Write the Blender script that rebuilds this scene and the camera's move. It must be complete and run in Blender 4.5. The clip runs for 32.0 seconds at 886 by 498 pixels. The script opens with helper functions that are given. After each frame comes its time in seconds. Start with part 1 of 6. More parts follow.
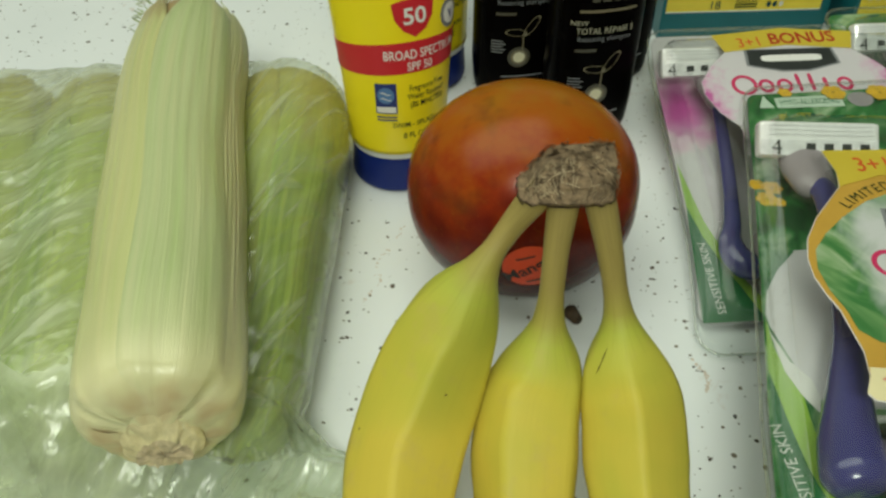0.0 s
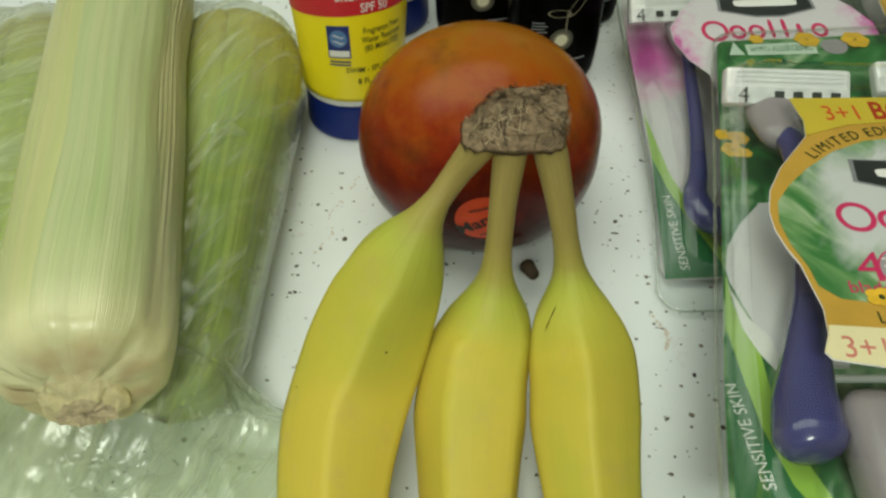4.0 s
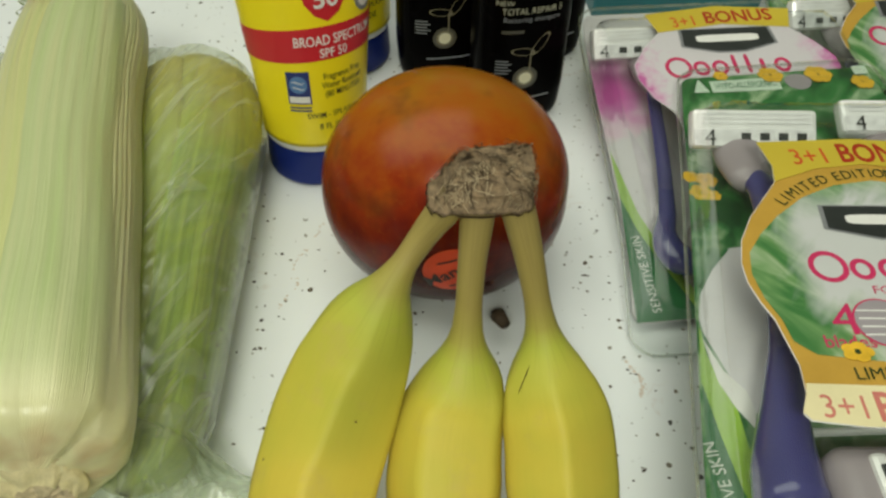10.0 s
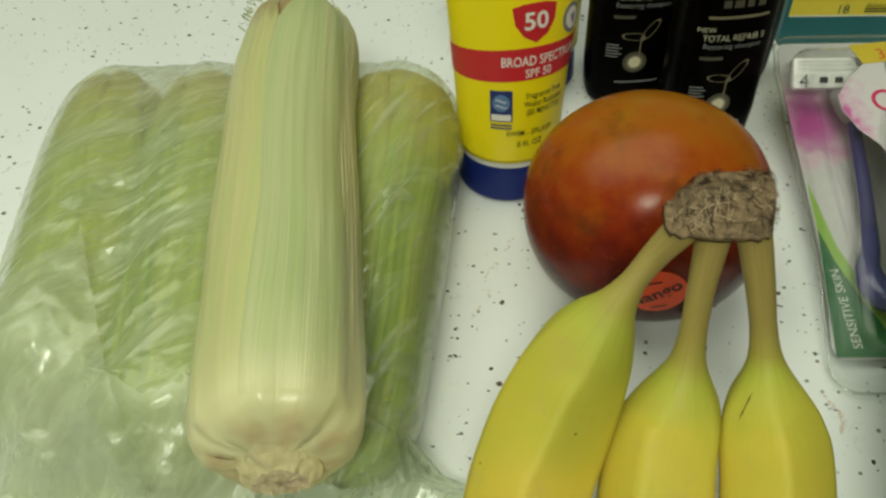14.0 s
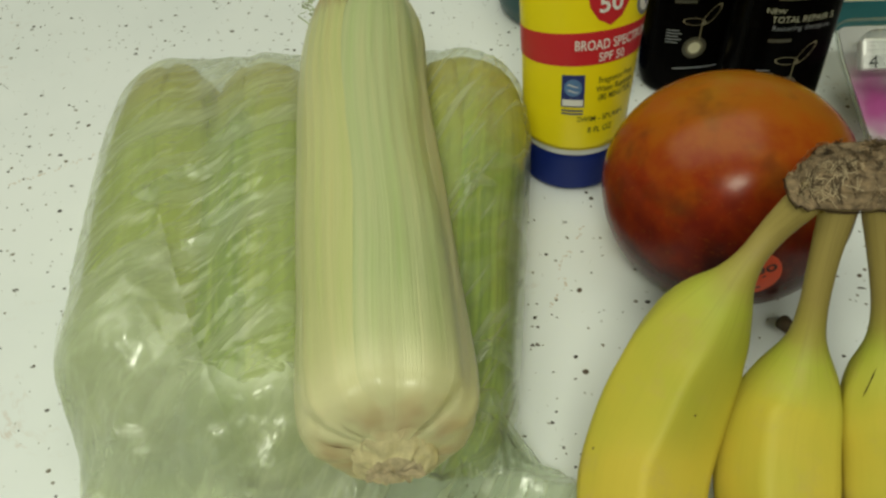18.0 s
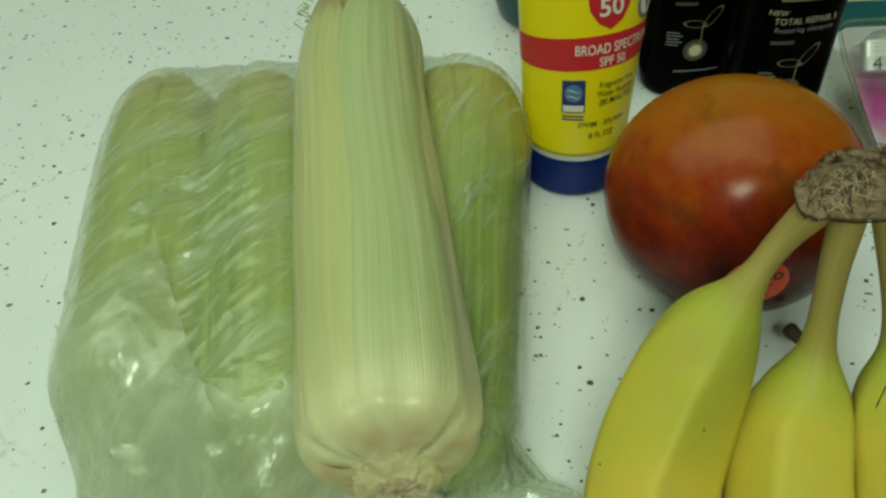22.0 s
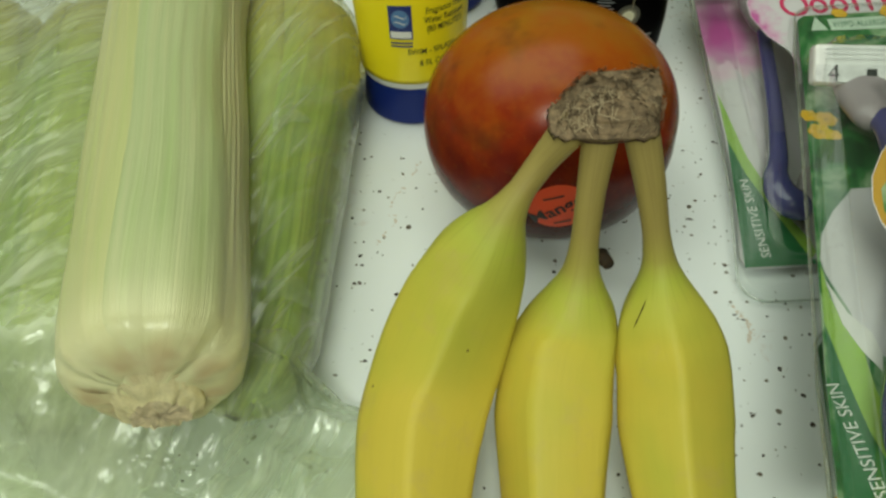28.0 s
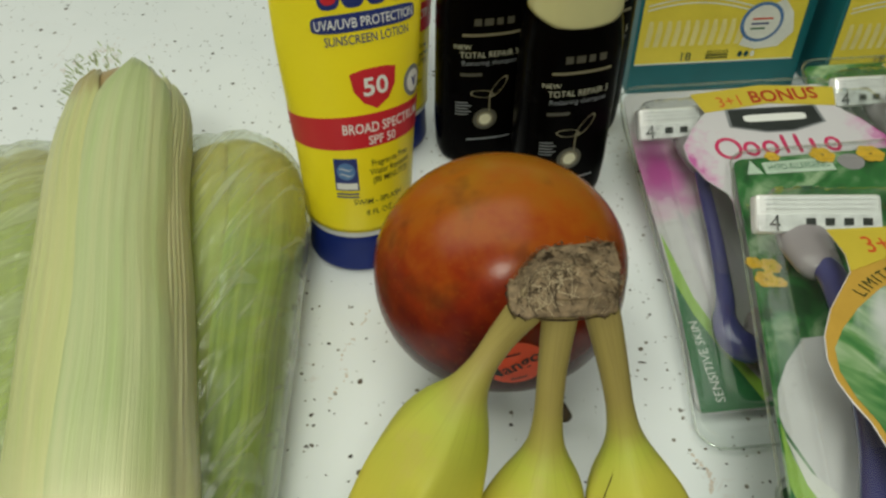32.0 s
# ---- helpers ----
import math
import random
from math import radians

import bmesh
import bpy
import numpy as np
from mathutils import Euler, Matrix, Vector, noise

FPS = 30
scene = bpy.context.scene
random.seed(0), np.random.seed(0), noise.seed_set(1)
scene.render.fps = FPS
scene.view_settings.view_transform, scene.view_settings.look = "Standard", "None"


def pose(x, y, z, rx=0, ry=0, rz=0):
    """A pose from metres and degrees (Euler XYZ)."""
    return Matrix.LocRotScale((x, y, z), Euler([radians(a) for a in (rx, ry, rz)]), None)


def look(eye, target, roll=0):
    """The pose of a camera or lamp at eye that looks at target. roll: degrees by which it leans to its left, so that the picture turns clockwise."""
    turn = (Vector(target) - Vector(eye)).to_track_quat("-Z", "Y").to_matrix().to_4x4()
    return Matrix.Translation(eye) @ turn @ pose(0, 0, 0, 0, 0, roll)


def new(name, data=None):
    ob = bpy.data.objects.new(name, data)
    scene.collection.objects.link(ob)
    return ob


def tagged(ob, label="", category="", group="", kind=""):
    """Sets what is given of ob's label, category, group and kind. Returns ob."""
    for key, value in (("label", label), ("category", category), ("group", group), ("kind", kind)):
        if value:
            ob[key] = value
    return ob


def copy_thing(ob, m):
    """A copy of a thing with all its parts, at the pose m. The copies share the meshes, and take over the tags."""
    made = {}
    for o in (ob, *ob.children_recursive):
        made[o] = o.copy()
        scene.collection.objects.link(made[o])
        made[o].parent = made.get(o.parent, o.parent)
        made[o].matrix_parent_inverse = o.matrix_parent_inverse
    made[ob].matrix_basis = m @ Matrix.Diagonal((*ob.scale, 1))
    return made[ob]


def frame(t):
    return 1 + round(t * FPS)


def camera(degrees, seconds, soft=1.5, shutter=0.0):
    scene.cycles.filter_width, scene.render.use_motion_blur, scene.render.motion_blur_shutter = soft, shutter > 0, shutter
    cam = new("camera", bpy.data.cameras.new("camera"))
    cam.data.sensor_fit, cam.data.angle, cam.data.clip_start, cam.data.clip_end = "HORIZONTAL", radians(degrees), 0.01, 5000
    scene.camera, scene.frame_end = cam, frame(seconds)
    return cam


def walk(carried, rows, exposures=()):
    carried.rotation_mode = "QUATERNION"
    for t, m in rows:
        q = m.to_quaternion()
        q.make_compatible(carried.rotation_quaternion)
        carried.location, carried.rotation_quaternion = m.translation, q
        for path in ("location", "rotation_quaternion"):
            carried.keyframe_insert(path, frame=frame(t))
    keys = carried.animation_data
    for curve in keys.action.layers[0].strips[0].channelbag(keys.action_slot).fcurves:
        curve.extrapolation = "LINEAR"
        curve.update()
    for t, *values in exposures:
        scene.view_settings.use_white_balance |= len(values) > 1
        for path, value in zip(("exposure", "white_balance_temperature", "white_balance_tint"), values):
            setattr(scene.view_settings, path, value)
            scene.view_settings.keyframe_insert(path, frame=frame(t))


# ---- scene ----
cam = camera(52.9, 32.0, 2.6)
PATH = [
    (0, (-0.0018, 0.0035, 0.3279), (-0.0008, 0.2911, 0.0500), 0.05),
    (0.5, (-0.0010, 0.0018, 0.3286), (0.0002, 0.2883, 0.0493), 0.53),
    (1, (0.0034, 0.0037, 0.3305), (0.0090, 0.2922, 0.0535), 0.15),
    (1.5, (0.0076, 0.0088, 0.3242), (0.0085, 0.2937, 0.0434), -0.54),
    (2, (0.0103, 0.0090, 0.3204), (0.0092, 0.2888, 0.0346), -0.85),
    (2.5, (0.0127, 0.0083, 0.3176), (0.0145, 0.2825, 0.0263), -0.79),
    (4.5, (0.0147, 0.0198, 0.3132), (0.0231, 0.2936, 0.0217), 1.70),
    (5, (0.0191, 0.0255, 0.3128), (0.0294, 0.2995, 0.0215), 1.56),
    (5.5, (0.0184, 0.0303, 0.3162), (0.0259, 0.3092, 0.0295), 1.30),
    (6, (0.0145, 0.0403, 0.3151), (0.0265, 0.3178, 0.0273), 1.97),
    (6.5, (0.0131, 0.0450, 0.3179), (0.0302, 0.3220, 0.0299), 1.54),
    (7, (0.0130, 0.0420, 0.3205), (0.0342, 0.3220, 0.0356), 2.01),
    (7.5, (0.0152, 0.0388, 0.3198), (0.0395, 0.3175, 0.0339), 2.51),
    (8, (0.0171, 0.0360, 0.3205), (0.0396, 0.3141, 0.0338), 1.85),
    (8.5, (0.0173, 0.0354, 0.3202), (0.0402, 0.3126, 0.0328), 1.93),
    (9, (0.0168, 0.0339, 0.3208), (0.0396, 0.3105, 0.0328), 1.85),
    (9.5, (0.0154, 0.0342, 0.3202), (0.0370, 0.3098, 0.0312), 1.66),
    (10, (0.0144, 0.0335, 0.3198), (0.0359, 0.3101, 0.0317), 1.79),
    (10.5, (0.0128, 0.0331, 0.3219), (0.0323, 0.3103, 0.0342), 1.51),
    (11, (0.0123, 0.0349, 0.3217), (0.0322, 0.3115, 0.0335), 1.52),
    (11.5, (0.0127, 0.0359, 0.3238), (0.0299, 0.3143, 0.0371), 1.12),
    (12, (0.0124, 0.0370, 0.3244), (0.0285, 0.3172, 0.0393), 0.93),
    (12.5, (0.0061, 0.0326, 0.3253), (0.0168, 0.3116, 0.0389), 1.22),
    (13, (-0.0038, 0.0306, 0.3241), (-0.0034, 0.3115, 0.0394), 0.56),
    (13.5, (-0.0149, 0.0271, 0.3283), (-0.0286, 0.3117, 0.0476), -1.00),
    (14, (-0.0271, 0.0261, 0.3256), (-0.0536, 0.3081, 0.0432), -1.85),
    (14.5, (-0.0409, 0.0259, 0.3226), (-0.0763, 0.3066, 0.0397), -1.75),
    (15, (-0.0494, 0.0276, 0.3161), (-0.0936, 0.3039, 0.0303), -2.45),
    (15.5, (-0.0587, 0.0304, 0.3203), (-0.1017, 0.3048, 0.0324), -2.89),
    (17.5, (-0.0656, 0.0219, 0.3131), (-0.0915, 0.3037, 0.0304), -2.96),
    (18, (-0.0673, 0.0229, 0.3140), (-0.0902, 0.3078, 0.0342), -2.39),
    (18.5, (-0.0678, 0.0252, 0.3148), (-0.0910, 0.3116, 0.0365), -2.54),
    (19, (-0.0682, 0.0279, 0.3128), (-0.0923, 0.3127, 0.0330), -2.77),
    (19.5, (-0.0663, 0.0300, 0.3125), (-0.0868, 0.3149, 0.0325), -2.65),
    (20, (-0.0667, 0.0310, 0.3107), (-0.0848, 0.3146, 0.0292), -2.46),
    (20.5, (-0.0661, 0.0323, 0.3122), (-0.0864, 0.3159, 0.0309), -2.89),
    (21, (-0.0668, 0.0302, 0.3134), (-0.0880, 0.3152, 0.0335), -2.74),
    (21.5, (-0.0663, 0.0315, 0.3135), (-0.0894, 0.3164, 0.0336), -3.03),
    (22, (-0.0684, 0.0307, 0.3125), (-0.0908, 0.3157, 0.0328), -2.96),
    (22.5, (-0.0687, 0.0321, 0.3126), (-0.0918, 0.3175, 0.0333), -3.07),
    (23, (-0.0698, 0.0337, 0.3125), (-0.0961, 0.3180, 0.0323), -3.49),
    (23.5, (-0.0684, 0.0339, 0.3127), (-0.0939, 0.3199, 0.0343), -3.44),
    (24, (-0.0661, 0.0323, 0.3125), (-0.0885, 0.3158, 0.0313), -3.46),
    (24.5, (-0.0627, 0.0297, 0.3124), (-0.0835, 0.3133, 0.0310), -3.42),
    (25, (-0.0600, 0.0262, 0.3120), (-0.0784, 0.3071, 0.0278), -2.85),
    (25.5, (-0.0537, 0.0252, 0.3104), (-0.0686, 0.3057, 0.0256), -2.95),
    (26, (-0.0383, 0.0266, 0.3067), (-0.0400, 0.3067, 0.0212), -1.95),
    (26.5, (-0.0172, 0.0276, 0.3048), (-0.0159, 0.3010, 0.0129), -0.58),
    (28.5, (-0.0023, 0.0299, 0.3078), (-0.0096, 0.2954, 0.0087), -1.40),
    (29, (-0.0010, 0.0309, 0.3068), (-0.0053, 0.2994, 0.0104), -0.93),
    (29.5, (-0.0025, 0.0304, 0.3091), (-0.0092, 0.3006, 0.0143), -0.81),
    (30, (-0.0010, 0.0293, 0.3109), (-0.0052, 0.3023, 0.0186), -0.06),
    (30.5, (0.0017, 0.0322, 0.3141), (0.0007, 0.3092, 0.0255), 0.42),
    (31, (0.0026, 0.0338, 0.3163), (0.0033, 0.3117, 0.0286), 0.10),
    (31.5, (0.0005, 0.0449, 0.3184), (0.0106, 0.3295, 0.0375), 0.67),
    (32, (-0.0104, 0.0522, 0.3216), (0.0132, 0.3471, 0.0523), 1.20),
]
walk(cam, [(t, look(eye, target, roll)) for t, eye, target, roll in PATH],
     [(0, 0.06, 6500, 8), (5, 0.06, 6500, 9), (7, 0.14, 6550, 15), (9, 0.12, 6550, 11), (11, 0.11, 6700, 16), (13, 0.06, 6850, 10), (14, 0.0, 6900, 7), (15, -0.17, 6950, 5), (18, -0.13, 6900, 8), (20, -0.20, 6750, -3), (22, -0.23, 6550, -12), (24, -0.23, 6480, -12), (26, -0.10, 6480, -8), (28.5, 0.0, 6500, 6), (30, 0.0, 6500, 7), (31, -0.04, 6490, 10), (32, 0.05, 6480, 13)])

# ---- light ----
world = bpy.data.worlds.new("room_air")
world.use_nodes = True
world.node_tree.nodes["Background"].inputs[0].default_value = (0.9, 0.95, 1.0, 1)
world.node_tree.nodes["Background"].inputs[1].default_value = 0.012
scene.world = world
# added wide overhead fill like ceiling bounce, then the near lamp: place, size, power
LAMPS = [((-0.60, 0.42, 1.50), (2.10, 1.15), 16.5), ((-0.14, -1.05, 1.50), (0.50, 0.36), 22.5)]
for lamp_at, lamp_size, power in LAMPS:
    lamp = new("unseen_overhead_light", bpy.data.lights.new("unseen_overhead_light", "AREA"))
    lamp.data.shape, lamp.data.size, lamp.data.size_y, lamp.data.energy = "RECTANGLE", *lamp_size, power
    lamp.data.color = (0.93, 0.98, 0.83)
    lamp.matrix_world = pose(*lamp_at, 0, 0, 0)


# ---- mesh helpers ----
def mesh_part(name, verts, faces, material, parent=None, label="", uvs=None, smooth=True):
    me = bpy.data.meshes.new(name)
    me.from_pydata([tuple(v) for v in verts], [], [tuple(f) for f in faces])
    if uvs is not None:
        layer = me.uv_layers.new(name="UVMap")
        for loop in me.loops:
            layer.data[loop.index].uv = uvs[loop.vertex_index]
    me.polygons.foreach_set("use_smooth", [smooth] * len(me.polygons))
    me.materials.append(material)
    me.update()
    ob = new(name, me)
    if parent is not None:
        ob.parent = parent
    if label:
        ob["label"] = label
    return ob


def part(name, bm, material, parent, label="", smooth=True):
    bm.normal_update()
    me = bpy.data.meshes.new(name)
    bm.to_mesh(me)
    bm.free()
    me.polygons.foreach_set("use_smooth", [smooth] * len(me.polygons))
    me.materials.append(material)
    ob = new(name, me)
    if parent is not None:
        ob.parent = parent
    if label:
        ob["label"] = label
    return ob


def root(name, m, label, category, group="", kind=""):
    ob = new(name)
    ob.empty_display_size = 0.02
    ob.matrix_world = m
    return tagged(ob, label, category, group, kind)


def grid_data(fn, nu, nv, closed=False, cap=False):
    """Verts, faces, uvs of a sheet fn(u, v); closed joins v = 1 to v = 0; cap closes both ends."""
    verts, uvs, faces = [], [], []
    cols = nv if closed else nv + 1
    for i in range(nu + 1):
        for j in range(cols):
            u, v = i / nu, j / nv
            verts.append(fn(u, v))
            uvs.append((u, v))
    for i in range(nu):
        for j in range(nv):
            k = (j + 1) % cols
            faces.append((i * cols + j, i * cols + k, (i + 1) * cols + k, (i + 1) * cols + j))
    if cap:
        faces.append(tuple(range(cols))[::-1])
        faces.append(tuple(nu * cols + j for j in range(cols)))
    return verts, faces, uvs


def sheet(name, fn, nu, nv, material, parent=None, label="", closed=False, cap=False, smooth=True):
    v, f, uv = grid_data(fn, nu, nv, closed, cap)
    return mesh_part(name, v, f, material, parent, label, uv, smooth)


def box_bm(sx, sy, sz, bevel=0.0, at=(0, 0, 0), seg=2):
    bm = bmesh.new()
    bmesh.ops.create_cube(bm, size=1)
    bmesh.ops.scale(bm, vec=(sx, sy, sz), verts=bm.verts)
    if bevel:
        bmesh.ops.bevel(bm, geom=bm.edges[:], offset=bevel, segments=seg, affect="EDGES", profile=0.5)
    bmesh.ops.translate(bm, vec=at, verts=bm.verts)
    return bm


def spline(pts, u):
    """A smooth curve through the points (tuples of any length), u from 0 to 1."""
    n = len(pts) - 1
    x = min(max(u, 0.0), 1.0) * n
    i = min(int(x), n - 1)
    f = x - i
    p = [pts[max(i - 1, 0)], pts[i], pts[i + 1], pts[min(i + 2, n)]]
    out = []
    for a, b, c, d in zip(*p):
        out.append(0.5 * (2 * b + (c - a) * f + (2 * a - 5 * b + 4 * c - d) * f * f + (3 * b - a - 3 * c + d) * f ** 3))
    return out


def lerp_table(table, x):
    """Straight lines through (x, value) pairs."""
    return float(np.interp(x, [a for a, _ in table], [b for _, b in table]))


def smooth01(a, b, x):
    f = min(max((x - a) / (b - a), 0.0), 1.0)
    return f * f * (3 - 2 * f)


TEXTS = {}


def text_data(body, size, bold=0.0):
    """Flat verts and faces of a line of text, centred on the origin."""
    if (body, bold) not in TEXTS:
        cu = bpy.data.curves.new("writing", "FONT")
        cu.body, cu.size, cu.align_x, cu.resolution_u = body, 1.0, "CENTER", 3
        cu.offset = bold
        ob = bpy.data.objects.new("writing", cu)
        scene.collection.objects.link(ob)
        bpy.context.view_layer.update()
        me = bpy.data.meshes.new_from_object(ob.evaluated_get(bpy.context.evaluated_depsgraph_get()))
        v = np.array([tuple(p.co)[:2] for p in me.vertices])
        f = [tuple(p.vertices) for p in me.polygons]
        bpy.data.objects.remove(ob)
        bpy.data.meshes.remove(me)
        bpy.data.curves.remove(cu)
        v[:, 1] -= 0.35
        TEXTS[body, bold] = (v, f)
    v, f = TEXTS[body, bold]
    return v * size, f


def writing(body, size, place, material, parent, at=(0, 0), squeeze=1.0, turn=0.0, name="lettering", bold=0.0):
    """Text laid on a surface: place(x, y) gives the 3D point."""
    v, f = text_data(body, size, bold)
    c, s = math.cos(turn), math.sin(turn)
    pts = []
    for x, y in v:
        x *= squeeze
        pts.append(place(at[0] + c * x - s * y, at[1] + s * x + c * y))
    return mesh_part(name, pts, f, material, parent, smooth=False)


def patch(name, outline, place, material, parent, label="", rings=5):
    """A closed outline of 2D points filled from its middle, laid on a surface."""
    o = np.array(outline, float)
    if rings <= 1:
        return mesh_part(name, [place(*p) for p in o], [tuple(range(len(o)))], material, parent, label)
    mid = o.mean(axis=0)
    verts, faces, n = [place(*mid)], [], len(o)
    for r in range(1, rings + 1):
        for p in o:
            verts.append(place(*(mid + (p - mid) * r / rings)))
    for j in range(n):
        faces.append((0, 1 + j, 1 + (j + 1) % n))
    for r in range(rings - 1):
        a, b = 1 + r * n, 1 + (r + 1) * n
        for j in range(n):
            k = (j + 1) % n
            faces.append((a + j, b + j, b + k, a + k))
    return mesh_part(name, verts, faces, material, parent, label)


def rect(x0, y0, x1, y1, n=6):
    out = [(x0 + (x1 - x0) * i / n, y0) for i in range(n)] + [(x1, y0 + (y1 - y0) * i / n) for i in range(n)]
    return out + [(x1 + (x0 - x1) * i / n, y1) for i in range(n)] + [(x0, y1 + (y0 - y1) * i / n) for i in range(n)]


def oval(cx, cy, a, b, n=36, p=2.0):
    out = []
    for i in range(n):
        q = 2 * math.pi * i / n
        c, s = math.cos(q), math.sin(q)
        out.append((cx + a * math.copysign(abs(c) ** (2 / p), c), cy + b * math.copysign(abs(s) ** (2 / p), s)))
    return out


# ---- materials ----
def nodes_of(name):
    m = bpy.data.materials.new(name)
    m.use_nodes = True
    t = m.node_tree
    return m, t, t.nodes["Principled BSDF"]


def add(t, kind, **values):
    n = t.nodes.new(kind)
    for key, v in values.items():
        n.inputs[key].default_value = v
    return n


def ramp(t, source, stops):
    r = t.nodes.new("ShaderNodeValToRGB")
    e = r.color_ramp.elements
    while len(e) < len(stops):
        e.new(0.5)
    for el, (p, c) in zip(e, stops):
        el.position = p
        el.color = (*c, 1) if len(c) == 3 else c
    t.links.new(source, r.inputs[0])
    return r.outputs[0]


def mix(t, factor, a, b, kind="MIX"):
    n = t.nodes.new("ShaderNodeMix")
    n.data_type, n.blend_type = "RGBA", kind
    for v, i in ((factor, 0), (a, 6), (b, 7)):
        if isinstance(v, (int, float)):
            n.inputs[i].default_value = v
        elif isinstance(v, tuple):
            n.inputs[i].default_value = (*v, 1)
        else:
            t.links.new(v, n.inputs[i])
    return n.outputs[2]


def calc(t, op, a, b=0.0, c=0.0):
    n = t.nodes.new("ShaderNodeMath")
    n.operation = op
    for v, i in ((a, 0), (b, 1), (c, 2)):
        if isinstance(v, (int, float)):
            n.inputs[i].default_value = v
        else:
            t.links.new(v, n.inputs[i])
    return n.outputs[0]


def coords(t, kind="Object", scale=(1, 1, 1), spin=(0, 0, 0)):
    c = t.nodes.new("ShaderNodeTexCoord")
    turned = t.nodes.new("ShaderNodeMapping")
    turned.inputs["Rotation"].default_value = spin
    t.links.new(c.outputs[kind], turned.inputs[0])
    m = t.nodes.new("ShaderNodeMapping")
    m.inputs["Scale"].default_value = scale
    t.links.new(turned.outputs[0], m.inputs[0])
    return m.outputs[0]


def noise_of(t, at, scale, detail=3.0, rough=0.55, warp=0.0):
    n = add(t, "ShaderNodeTexNoise", Scale=scale, Detail=detail, Roughness=rough, Distortion=warp)
    t.links.new(at, n.inputs["Vector"])
    return n.outputs[0]


def bump_of(t, shader, height, strength, distance=0.0005):
    b = add(t, "ShaderNodeBump", Strength=strength, Distance=distance)
    t.links.new(height, b.inputs["Height"])
    t.links.new(b.outputs[0], shader.inputs["Normal"])


def plain(name, col, rough=0.45, metal=0.0, vary=0.12, scale=40.0, bump=0.15, coat=0.0, fine=900.0, spec=0.5):
    """A surface of one colour with mottling at two scales, fine relief and uneven gloss."""
    m, t, p = nodes_of(name)
    at = coords(t)
    a, b = noise_of(t, at, scale, 4), noise_of(t, at, fine, 2)
    dark = tuple(c * (1 - vary) for c in col)
    light = tuple(min(c * (1 + vary * 0.7), 1) for c in col)
    c1 = ramp(t, a, [(0.3, dark), (0.7, light)])
    c2 = mix(t, 0.12, c1, ramp(t, b, [(0.35, dark), (0.65, light)]))
    t.links.new(c2, p.inputs["Base Color"])
    t.links.new(calc(t, "MULTIPLY_ADD", a, 0.16, rough - 0.08), p.inputs["Roughness"])
    p.inputs["Metallic"].default_value = metal
    p.inputs["Specular IOR Level"].default_value = spec
    p.inputs["Coat Weight"].default_value = coat
    p.inputs["Coat Roughness"].default_value = 0.15
    if bump:
        bump_of(t, p, b, bump, 0.0003)
    return m


